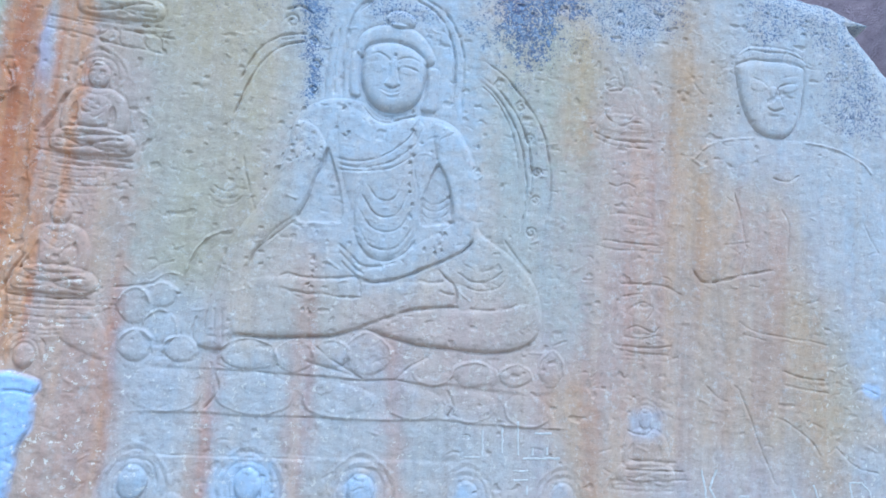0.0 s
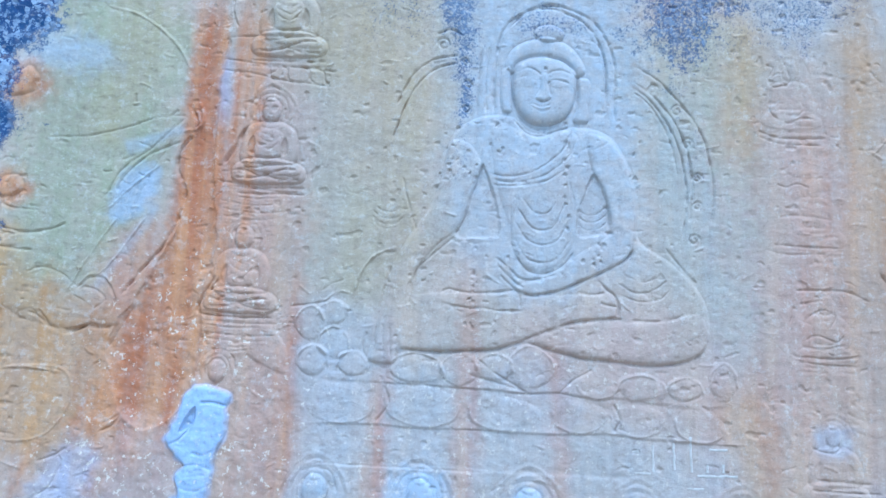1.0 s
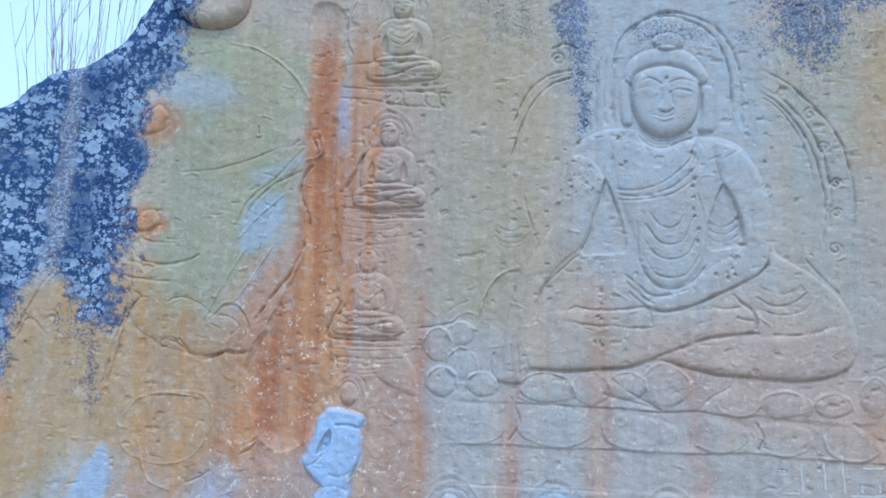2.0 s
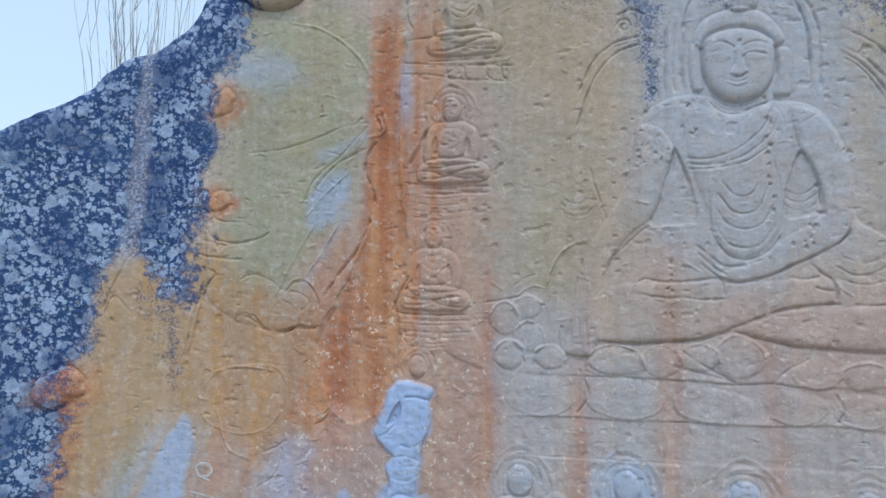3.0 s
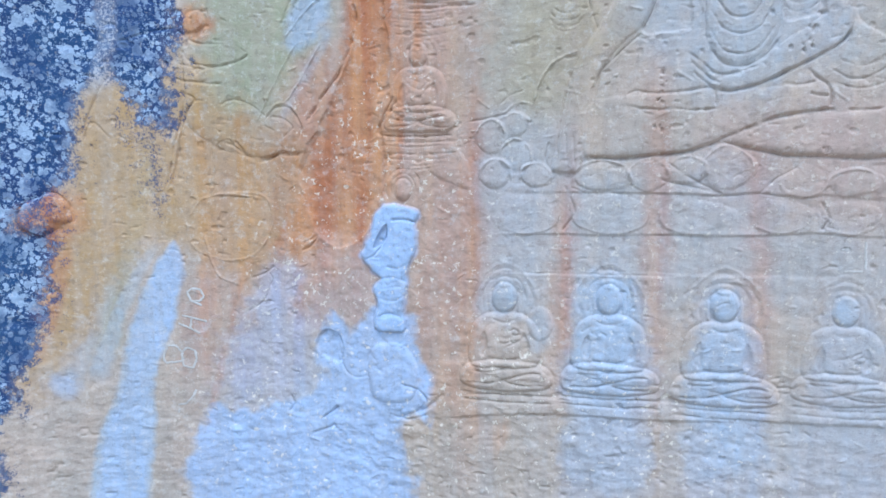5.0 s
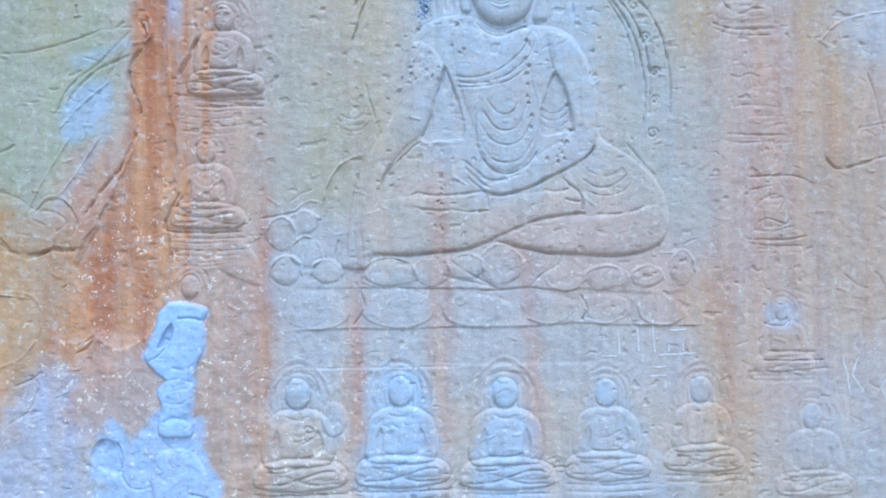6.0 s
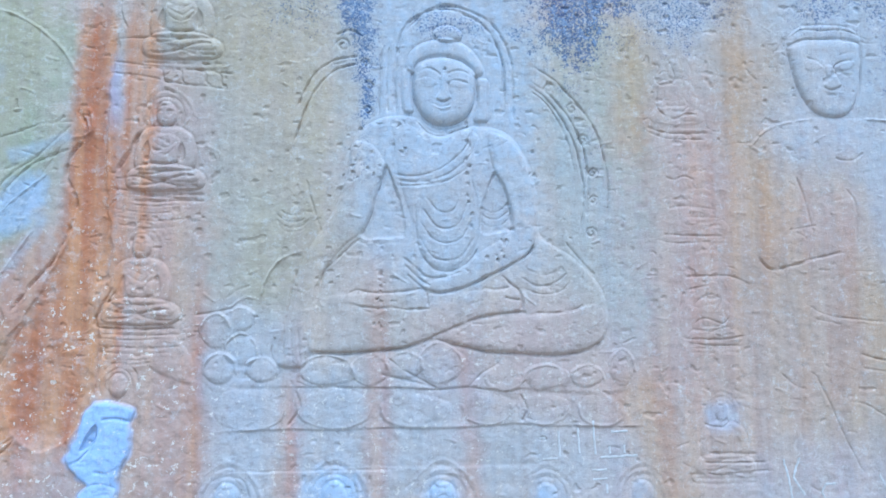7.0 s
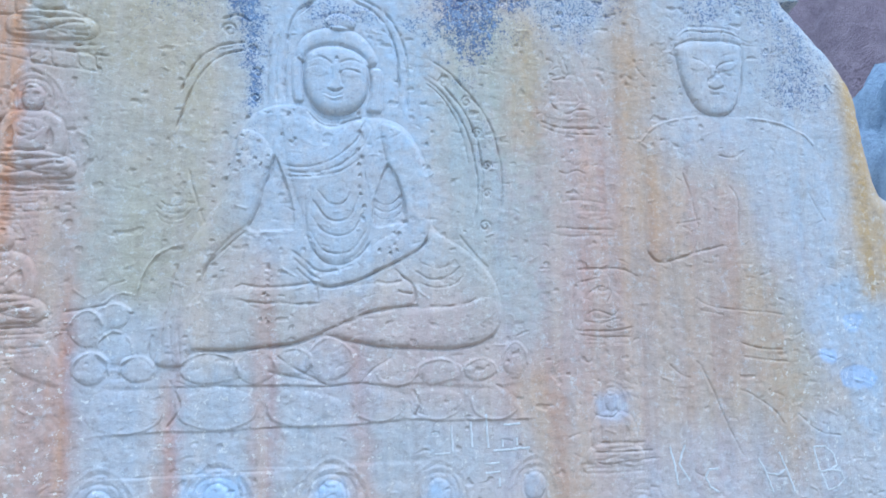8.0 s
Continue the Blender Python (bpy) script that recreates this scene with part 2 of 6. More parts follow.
def ledge(pts, fall=0.03, reach=0.12):
    """A line above which the stone stands proud and below which it is cut back."""
    c = spline(pts)
    w = window(c, reach * 1.5)
    d, s, _ = distance(c, w, False, 0.006)
    lo = c[np.argsort(c[:, 0])]
    side = V[w] - np.interp(U[w], lo[:, 0], lo[:, 1])
    k = np.exp(-(d / reach) ** 2) * smooth(np.minimum(s, 1 - s) / 0.1 + 0.1)
    H[w] += fall * k * (smooth(side / 0.03 + 0.5) - 0.5)


def mound(pts, height, soft, label=0, curved=True, warp=0.006, edge=0.0):
    """Raises the stone inside a closed outline, rounded towards its edge; edge: depth of a cut round it."""
    c = spline(pts, True) if curved else np.array(pts, float)
    w = window(c, 0.08)
    d, _, inside = distance(c, w, True, warp)
    t = np.clip(d / soft, 0, 1)
    H[w] += np.where(inside, height * np.sqrt(1 - (1 - t) ** 2), 0)
    if edge:
        H[w] -= edge * np.exp(-(d / 0.014) ** 2)
    if label:
        LABEL[w] = np.where(inside, label, LABEL[w])


def mark(pts, label, curved=True):
    c = spline(pts, True) if curved else np.array(pts, float)
    w = window(c, 0.02)
    LABEL[w] = np.where(distance(c, w, True, 0.006)[2] & (LABEL[w] == 0), label, LABEL[w])


def oval(u, v, ru, rv, tilt=0.0, n=12):
    a = np.linspace(0, 2 * math.pi, n, endpoint=False)
    c, s = math.cos(radians(tilt)), math.sin(radians(tilt))
    return [(u + ru * math.cos(k) * c - rv * math.sin(k) * s, v + ru * math.cos(k) * s + rv * math.sin(k) * c) for k in a]


def stain(channel, pts, amount, soft=0.12, warp=0.1, rain=0.0, curved=True):
    """A patch of mineral colour inside an outline, its edge frayed; rain: how far it breaks up into runs."""
    c = spline(pts, True) if curved else np.array(pts, float)
    w = window(c, soft * 2 + warp)
    d, _, inside = distance(c, w, True, warp)
    k = smooth(np.where(inside, d, -d) / soft * 0.5 + 0.5 + 0.25 * FINE[w])
    k = k * (1 - rain * smooth(RAIN[w] * 1.6 + 0.5))
    C[channel][w] = np.maximum(C[channel][w], amount * k)


def streak(channel, pts, width, amount, soft=0.6, rain=0.5, warp=0.03, fade=0.12):
    """A run of colour down the face along a curve; width: half width at its start and end."""
    c = spline(pts)
    w = window(c, max(width) * 2)
    d, s, _ = distance(c, w, False, warp)
    r = width[0] + (width[1] - width[0]) * s
    k = smooth((1 - d / r) / soft + 0.2 * FINE[w]) * smooth(np.minimum(s, 1 - s) / fade)
    k = k * (1 - rain * smooth(RAIN[w] * 1.5 + 0.5))
    C[channel][w] = np.maximum(C[channel][w], amount * k)


def clear(pts, width):
    """Keeps the dark varnish off a strip of the face."""
    c = spline(pts)
    w = window(c, max(width) * 2)
    d, s, _ = distance(c, w, False, 0.05)
    KEEP[w] *= 1 - smooth((1 - d / (width[0] + (width[1] - width[0]) * s)) * 1.6 + 0.3 * FINE[w])


def seated(u, v, s, label, h, face=False):
    """A small cross-legged figure with its head at (u, v), worn smooth; s: size, h: relief."""
    def at(pts):
        return [(u + s * a, v + s * b) for a, b in pts]
    # two rings of the halo, then body, folded arms, lap and head
    for r in (0.19, 0.26):
        groove(at([(-r * 0.92, -0.13), (-r * 1.02, 0.0), (-r * 0.74, 0.16), (0, r + 0.02), (r * 0.74, 0.16), (r * 1.02, 0.0), (r * 0.92, -0.13)]), 0.016, -0.16 * h)
        groove(at([(-r * 0.80, -0.12), (-r * 0.90, 0.0), (-r * 0.64, 0.13), (0, r - 0.02), (r * 0.64, 0.13), (r * 0.90, 0.0), (r * 0.80, -0.12)]), 0.010, 0.14 * h)
    mound(at([(-0.09, -0.12), (-0.18, -0.15), (-0.25, -0.22), (-0.29, -0.38), (-0.28, -0.52), (-0.20, -0.56), (0.20, -0.56), (0.29, -0.52), (0.30, -0.38), (0.26, -0.22), (0.18, -0.15), (0.09, -0.12)]), h * 0.55, 0.06 * s, label, True, 0.012, 0.13 * h)
    mound(at([(-0.26, -0.53), (-0.35, -0.61), (-0.34, -0.72), (-0.15, -0.76), (0.15, -0.76), (0.37, -0.72), (0.38, -0.60), (0.26, -0.53), (0.0, -0.50)]), h * 0.6, 0.06 * s, label, True, 0.012, 0.13 * h)
    mound(at([(-0.11, -0.22), (-0.14, -0.36), (-0.11, -0.48), (0.11, -0.48), (0.15, -0.36), (0.11, -0.22)]), h * 0.22, 0.06 * s, 0, True, 0.012)
    for side in (-1, 1):
        mound(at([(side * 0.16, -0.28), (side * 0.20, -0.36), (side * 0.20, -0.45), (side * 0.15, -0.47), (side * 0.135, -0.36)]), h * -0.42, 0.03 * s, 0, True, 0.012)
        mound(at([(side * 0.10, 0.03), (side * 0.125, 0.02), (side * 0.12, -0.10), (side * 0.10, -0.10)]), h * 0.3, 0.02)
    mound(oval(u, v, 0.10 * s, 0.125 * s), h * 0.75, 0.075 * s, label, True, 0.008, 0.16 * h)
    mound(oval(u, v + 0.125 * s, 0.065 * s, 0.04 * s), h * 0.3, 0.05 * s, label)
    mound(at([(-0.20, -0.52), (0.0, -0.58), (0.22, -0.56), (0.34, -0.61), (0.30, -0.67), (0.05, -0.66), (-0.2, -0.60)]), h * 0.3, 0.04 * s, 0, True, 0.012)
    groove(at([(-0.31, -0.70), (-0.12, -0.70), (0.05, -0.65), (0.20, -0.61), (0.30, -0.61)]), 0.011, 0.5 * h)
    groove(at([(0.0, -0.67), (0.14, -0.71), (0.33, -0.71)]), 0.010, 0.42 * h)
    groove(at([(-0.24, -0.60), (-0.08, -0.60), (0.06, -0.55)]), 0.009, 0.35 * h)
    groove(at([(-0.13, -0.49), (0.0, -0.51), (0.14, -0.48)]), 0.010, 0.4 * h)
    groove(at([(-0.10, -0.17), (0.0, -0.20), (0.10, -0.17)]), 0.010, 0.2 * h)
    if face:
        for side in (-1, 1):
            groove(at([(side * 0.02, 0.02), (side * 0.05, 0.03), (side * 0.085, 0.015)]), 0.008, 0.26 * h)
        groove(at([(-0.02, -0.045), (0.0, -0.055), (0.02, -0.045)]), 0.008, 0.24 * h)
        groove(at([(-0.03, -0.085), (0.0, -0.09), (0.03, -0.085)]), 0.007, 0.20 * h)
        groove(at([(-0.10, 0.055), (0.0, 0.085), (0.10, 0.055)]), 0.009, 0.3 * h)
        for k in range(3):
            groove(at([(-0.11, -0.22 - 0.06 * k), (-0.05, -0.25 - 0.07 * k), (0.03, -0.27 - 0.07 * k), (0.12, -0.22 - 0.05 * k)]), 0.008, 0.2 * h)
    for k in (0.80, 0.86):
        groove(at([(-0.36, -k + 0.01), (0.0, -k), (0.40, -k + 0.01)]), 0.011, 0.4 * h)


# the boulder's outline: outside of it the stone turns away to the back
OUTLINE = [(-8.300, -4.200), (-7.600, -1.000), (-6.600, 0.600), (-5.938, 1.279), (-5.695, 1.420), (-5.517, 1.547), (-5.330, 1.651), (-5.176, 1.787), (-5.059, 1.921), (-4.937, 2.031), (-4.722, 2.106), (-4.548, 2.238), (-4.392, 2.411), (-4.305, 2.602), (-4.216, 2.772), (-4.263, 2.852), (-3.750, 2.950), (-2.600, 3.050), (2.400, 3.050), (4.289, 2.763), (4.180, 2.694), (4.403, 2.459), (4.669, 2.156), (4.824, 1.911), (4.909, 1.552), (4.969, 1.237), (5.073, 0.899), (5.212, 0.772), (5.263, 0.205), (5.513, -2.200), (5.763, -4.200)]

# the large seated figure: legs, body, arms
mound([(-0.107, 1.523), (-0.286, 1.536), (-0.416, 1.499), (-0.542, 1.426), (-0.614, 1.309), (-0.639, 1.148), (-0.679, 0.964), (-0.752, 0.770), (-0.862, 0.584), (-0.951, 0.445), (-1.033, 0.252), (-1.078, 0.077), (-1.113, -0.118), (-1.153, -0.374), (-1.180, -0.468), (-0.971, -0.477), (-0.923, -0.373), (-0.765, -0.380), (-0.473, -0.367), (-0.262, -0.346), (0.033, -0.276), (0.255, -0.324), (0.478, -0.372), (0.746, -0.391), (1.063, -0.400), (1.342, -0.330), (1.442, -0.208), (1.440, 0.008), (1.350, 0.206), (1.154, 0.397), (0.972, 0.501), (0.892, 0.604), (0.892, 0.834), (0.850, 1.062), (0.784, 1.223), (0.658, 1.389), (0.488, 1.451), (0.328, 1.448), (0.173, 1.395), (0.013, 1.415)], 0.015, 0.06, 1, True, 0.006, 0.002)
mound([(-0.602, 1.315), (-0.634, 1.139), (-0.679, 0.955), (-0.755, 0.752), (-0.875, 0.539), (-0.947, 0.411), (-1.026, 0.179), (-1.080, -0.073), (-1.138, -0.272), (-1.173, -0.463), (-0.980, -0.469), (-0.927, -0.242), (-0.892, 0.086), (-0.818, 0.282), (-0.674, 0.468), (-0.551, 0.575), (-0.459, 0.761), (-0.409, 0.945), (-0.353, 1.113), (-0.441, 1.277)], 0.015, 0.055)
mound([(0.492, 1.390), (0.656, 1.351), (0.781, 1.195), (0.839, 1.014), (0.872, 0.777), (0.872, 0.557), (0.808, 0.411), (0.655, 0.309), (0.438, 0.204), (0.222, 0.113), (0.056, 0.101), (-0.044, 0.155), (0.211, 0.271), (0.422, 0.422), (0.630, 0.556), (0.678, 0.655), (0.655, 0.859), (0.541, 1.070)], 0.014, 0.05)
mound([(-0.282, 1.477), (-0.100, 1.431), (0.130, 1.363), (0.330, 1.420), (0.429, 1.300), (0.413, 0.884), (0.398, 0.519), (0.208, 0.302), (-0.016, 0.352), (-0.102, 0.613), (-0.226, 1.007)], 0.012, 0.09)
mound([(-0.345, 1.123), (-0.409, 0.891), (-0.459, 0.716), (-0.534, 0.532), (-0.378, 0.527), (-0.188, 0.543), (-0.216, 0.827), (-0.278, 0.993)], -0.016, 0.03)
mound([(0.540, 1.079), (0.478, 0.926), (0.433, 0.785), (0.420, 0.584), (0.547, 0.576), (0.679, 0.633), (0.657, 0.836)], -0.013, 0.03)
mound([(-0.926, 0.002), (-0.597, 0.090), (0.003, 0.110), (0.267, 0.107), (0.736, 0.118), (0.778, -0.054), (0.459, -0.101), (0.116, -0.219), (-0.263, -0.337), (-0.766, -0.367), (-0.924, -0.360)], 0.009, 0.07)
mound([(0.118, -0.254), (0.460, -0.110), (0.998, -0.075), (1.361, 0.003), (1.429, -0.218), (1.333, -0.322), (1.061, -0.382), (0.745, -0.374), (0.476, -0.346)], 0.010, 0.07)
groove([(-0.924, -0.364), (-0.766, -0.372), (-0.472, -0.371), (-0.262, -0.346), (-0.052, -0.299), (0.115, -0.215), (0.285, -0.143), (0.458, -0.092), (0.725, -0.061), (0.784, -0.067)], 0.012, 0.025)
groove([(0.055, -0.275), (0.255, -0.324), (0.478, -0.372), (0.701, -0.389), (0.972, -0.409), (1.198, -0.379), (1.355, -0.316), (1.420, -0.237)], 0.012, 0.022)
groove([(0.861, -0.066), (1.043, -0.068), (1.179, -0.041), (1.246, -0.005)], 0.010, 0.014)
groove([(0.012, 0.107), (0.113, 0.101), (0.308, 0.150), (0.525, 0.241), (0.699, 0.339), (0.808, 0.411), (0.862, 0.488)], 0.013, 0.026)
groove([(-0.201, 0.373), (-0.099, 0.293), (-0.006, 0.229), (0.117, 0.225), (0.277, 0.276)], 0.011, 0.016)
groove([(-0.187, 0.312), (-0.071, 0.215), (0.026, 0.156)], 0.010, 0.015)
groove([(-0.169, 0.243), (-0.066, 0.158), (0.025, 0.112)], 0.009, 0.013)
groove([(-0.021, 0.867), (0.063, 0.762), (0.145, 0.742), (0.217, 0.784), (0.262, 0.907)], 0.009, 0.013)
groove([(-0.049, 0.774), (0.050, 0.643), (0.154, 0.616), (0.253, 0.669), (0.313, 0.829)], 0.009, 0.014)
groove([(-0.066, 0.660), (0.037, 0.526), (0.163, 0.496), (0.271, 0.545), (0.349, 0.696)], 0.009, 0.014)
groove([(-0.075, 0.543), (0.025, 0.391), (0.160, 0.352), (0.272, 0.397), (0.365, 0.539)], 0.010, 0.015)
groove([(-0.054, 0.394), (0.032, 0.302), (0.167, 0.268), (0.317, 0.337), (0.402, 0.452)], 0.010, 0.016)
groove([(-0.103, 0.792), (-0.095, 0.524), (-0.051, 0.349)], 0.008, 0.008)
groove([(0.349, 1.015), (0.392, 0.790), (0.396, 0.474)], 0.008, 0.008)
groove([(-0.120, 1.517), (0.015, 1.392), (0.129, 1.376), (0.225, 1.414), (0.341, 1.454)], 0.010, 0.014)
groove([(-0.086, 1.544), (0.042, 1.446), (0.147, 1.429), (0.259, 1.460)], 0.009, 0.010)
groove([(-0.260, 1.049), (-0.069, 1.040), (0.147, 1.134), (0.295, 1.264), (0.353, 1.413)], 0.009, 0.012)
groove([(-0.252, 1.004), (-0.044, 0.992), (0.196, 1.079), (0.348, 1.223), (0.402, 1.367)], 0.009, 0.012)
groove([(-0.240, 0.960), (-0.063, 0.959), (0.165, 1.007), (0.372, 1.146)], 0.008, 0.010)
groove([(-0.345, 1.123), (-0.365, 0.994), (-0.408, 0.877), (-0.459, 0.707), (-0.543, 0.540)], 0.013, 0.022)
groove([(-0.345, 1.123), (-0.286, 0.992), (-0.239, 0.848)], 0.010, 0.014)
groove([(0.540, 1.079), (0.478, 0.926), (0.433, 0.785), (0.414, 0.602)], 0.012, 0.018)
groove([(0.540, 1.079), (0.613, 0.948), (0.658, 0.814), (0.673, 0.655)], 0.011, 0.016)
groove([(0.429, 0.784), (0.490, 0.744), (0.571, 0.751), (0.645, 0.812)], 0.006, 0.008)
groove([(0.423, 0.729), (0.494, 0.690), (0.584, 0.698), (0.657, 0.759)], 0.006, 0.008)
groove([(0.423, 0.670), (0.498, 0.631), (0.597, 0.644), (0.661, 0.699)], 0.006, 0.008)
groove([(-0.628, 0.096), (-0.558, 0.118), (-0.406, 0.094), (-0.214, 0.108), (-0.051, 0.133), (-0.008, 0.088), (-0.001, -0.008)], 0.010, 0.014)
groove([(-0.633, 0.009), (-0.461, -0.014), (-0.290, -0.019), (-0.159, -0.032), (0.001, -0.026)], 0.010, 0.016)
groove([(-0.547, 0.531), (-0.700, 0.387), (-0.816, 0.264), (-0.867, 0.088), (-0.881, -0.025)], 0.010, 0.014)
groove([(-0.549, 0.504), (-0.378, 0.523), (-0.196, 0.529)], 0.009, -0.009)
groove([(-0.991, 0.429), (-1.145, 0.377), (-1.243, 0.283), (-1.297, 0.163), (-1.323, 0.055)], 0.011, -0.020)
groove([(-1.322, 0.046), (-1.425, 0.064), (-1.510, 0.016), (-1.568, -0.043)], 0.009, -0.011)
groove([(0.589, 0.228), (0.665, 0.162), (0.727, 0.113), (0.755, 0.034), (0.755, -0.046)], 0.012, 0.020)
groove([(0.451, 0.138), (0.551, 0.118), (0.649, 0.134)], 0.010, 0.014)
groove([(0.618, 0.060), (0.682, 0.038), (0.746, 0.033)], 0.010, 0.014)
groove([(0.728, 0.229), (0.870, 0.149), (1.028, 0.179), (1.125, 0.258)], 0.008, 0.010)
groove([(0.781, 0.121), (0.920, 0.081), (1.078, 0.114), (1.147, 0.187)], 0.008, 0.010)
groove([(0.793, 0.279), (0.933, 0.235), (1.050, 0.280)], 0.008, 0.008)
groove([(1.115, 0.508), (1.224, 0.379), (1.349, 0.238)], 0.010, 0.012)
groove([(-1.130, -0.195), (-1.143, -0.432)], 0.007, 0.011)
groove([(-1.078, -0.179), (-1.067, -0.457)], 0.007, 0.011)
groove([(-1.023, -0.197), (-1.003, -0.445)], 0.007, 0.011)
groove([(-1.198, -0.250), (-1.226, -0.378), (-1.188, -0.468)], 0.009, 0.012)
groove([(-1.035, 0.274), (-1.082, 0.072), (-1.119, -0.139)], 0.010, 0.010)
# small pits and beads of damage on the shoulder, chest edge and arms
gen = random.Random(5)
for path, count, spread in (([(-0.560, 1.383), (-0.587, 1.198), (-0.606, 1.061), (-0.480, 1.109)], 16, 0.06), ([(-0.227, 1.464), (-0.209, 1.236)], 8, 0.015), ([(0.327, 1.453), (0.323, 1.059), (0.354, 0.560)], 14, 0.015), ([(0.645, 0.812), (0.681, 0.610)], 7, 0.012), ([(0.643, 0.493), (0.516, 0.371), (0.697, 0.362)], 10, 0.03), ([(-0.426, 0.321), (-0.386, 0.105), (-0.370, -0.327)], 12, 0.03), ([(0.834, 1.247), (0.864, 1.063)], 5, 0.015)):
    way = spline(path)
    for k in range(count):
        a = way[gen.randrange(len(way))]
        mound(oval(a[0] + gen.gauss(0, spread), a[1] + gen.gauss(0, spread), gen.uniform(0.008, 0.02), gen.uniform(0.008, 0.022), gen.uniform(-40, 40), 8), -gen.uniform(0.008, 0.015), 0.011)
# its head: hair, face, ears and hair knot
mound([(-0.189, 1.943), (-0.174, 2.039), (-0.126, 2.112), (-0.030, 2.171), (0.122, 2.204), (0.282, 2.161), (0.390, 2.069), (0.460, 1.925), (0.376, 1.877), (0.343, 1.949), (0.284, 1.999), (0.181, 2.035), (0.079, 2.042), (-0.037, 2.018), (-0.097, 1.973), (-0.123, 1.904)], 0.024, 0.06, 1, True, 0.006, 0.004)
mound([(-0.121, 1.876), (-0.106, 1.972), (-0.037, 2.023), (0.079, 2.051), (0.189, 2.040), (0.293, 2.000), (0.367, 1.933), (0.393, 1.822), (0.380, 1.679), (0.350, 1.591), (0.273, 1.508), (0.158, 1.463), (0.040, 1.479), (-0.056, 1.557), (-0.109, 1.662), (-0.127, 1.773)], 0.050, 0.10, 1, True, 0.003, 0.010)
mound([(0.032, 2.245), (0.061, 2.292), (0.132, 2.320), (0.216, 2.307), (0.280, 2.257), (0.270, 2.198), (0.189, 2.169), (0.088, 2.176)], 0.030, 0.05, 1, True, 0.004, 0.006)
mound([(-0.210, 1.922), (-0.185, 1.949), (-0.149, 1.939), (-0.138, 1.752), (-0.121, 1.587), (-0.164, 1.563), (-0.207, 1.596), (-0.222, 1.790)], 0.020, 0.03, 1, True, 0.003, 0.004)
mound([(0.400, 1.851), (0.450, 1.871), (0.498, 1.843), (0.491, 1.682), (0.493, 1.512), (0.430, 1.492), (0.369, 1.509), (0.394, 1.605), (0.410, 1.720)], 0.020, 0.03, 1, True, 0.003, 0.004)
mound([(0.092, 1.873), (0.142, 1.878), (0.153, 1.785), (0.188, 1.686), (0.136, 1.652), (0.076, 1.664), (0.056, 1.681), (0.095, 1.769)], 0.013, 0.030, 0, True, 0.002)
mound([(-0.065, 1.845), (-0.008, 1.871), (0.058, 1.845), (0.079, 1.805), (0.018, 1.770), (-0.047, 1.791)], 0.004, 0.025, 0, True, 0.002)
mound([(0.159, 1.824), (0.212, 1.853), (0.295, 1.849), (0.343, 1.816), (0.291, 1.773), (0.200, 1.772)], 0.004, 0.025, 0, True, 0.002)
mound([(0.020, 1.630), (0.084, 1.618), (0.156, 1.617), (0.192, 1.630), (0.158, 1.589), (0.077, 1.589)], 0.006, 0.016, 0, True, 0.002)
groove([(-0.061, 1.912), (0.001, 1.938), (0.062, 1.912), (0.107, 1.860)], 0.008, 0.010)
groove([(0.147, 1.874), (0.199, 1.909), (0.272, 1.912), (0.343, 1.883)], 0.008, 0.010)
groove([(-0.069, 1.845), (-0.012, 1.861), (0.049, 1.835), (0.084, 1.792)], 0.009, 0.014)
groove([(0.152, 1.799), (0.196, 1.828), (0.260, 1.826), (0.325, 1.805)], 0.009, 0.014)
groove([(-0.057, 1.799), (-0.001, 1.787), (0.063, 1.780)], 0.006, 0.005)
groove([(0.094, 1.845), (0.091, 1.760), (0.065, 1.682)], 0.008, 0.008)
groove([(0.153, 1.842), (0.164, 1.758), (0.183, 1.690)], 0.008, 0.007)
groove([(0.057, 1.676), (0.090, 1.652), (0.136, 1.647), (0.184, 1.676)], 0.008, 0.014)
groove([(0.024, 1.635), (0.070, 1.617), (0.121, 1.604), (0.183, 1.624)], 0.007, 0.012)
groove([(0.087, 1.572), (0.133, 1.568), (0.168, 1.581)], 0.006, 0.006)
groove([(-0.118, 1.952), (-0.037, 2.013), (0.079, 2.042), (0.190, 2.031), (0.294, 1.991), (0.368, 1.924)], 0.008, 0.012)
mound(oval(0.134, 1.926, 0.014, 0.014), -0.016, 0.012)
# the halos behind it
groove([(-0.260, 1.537), (-0.275, 1.888), (-0.222, 2.244), (-0.044, 2.428), (0.198, 2.463), (0.447, 2.332), (0.589, 2.110), (0.632, 1.840), (0.624, 1.588)], 0.0138, 0.0224)
groove([(-0.200, 2.258), (-0.008, 2.447), (0.216, 2.492), (0.500, 2.364), (0.654, 2.142), (0.706, 1.863), (0.688, 1.497)], 0.012649999999999998, 0.0224)
groove([(-0.404, 1.536), (-0.401, 1.841), (-0.383, 2.102)], 0.0115, 0.016)
groove([(-0.328, 1.560), (-0.342, 1.841), (-0.325, 2.125)], 0.0115, 0.0128)
groove([(0.861, 1.794), (1.027, 1.648), (1.185, 1.387), (1.258, 1.120), (1.275, 0.878), (1.251, 0.585)], 0.0092, 0.0208)
groove([(0.861, 1.840), (1.070, 1.676), (1.248, 1.388), (1.315, 1.077), (1.298, 0.725)], 0.0092, 0.0208)
groove([(0.857, 1.762), (0.997, 1.635), (1.135, 1.387), (1.211, 1.098)], 0.00805, 0.016)
groove([(0.871, 1.978), (1.084, 1.831), (1.322, 1.559), (1.435, 1.300), (1.480, 0.991), (1.459, 0.707)], 0.0092, 0.0192)
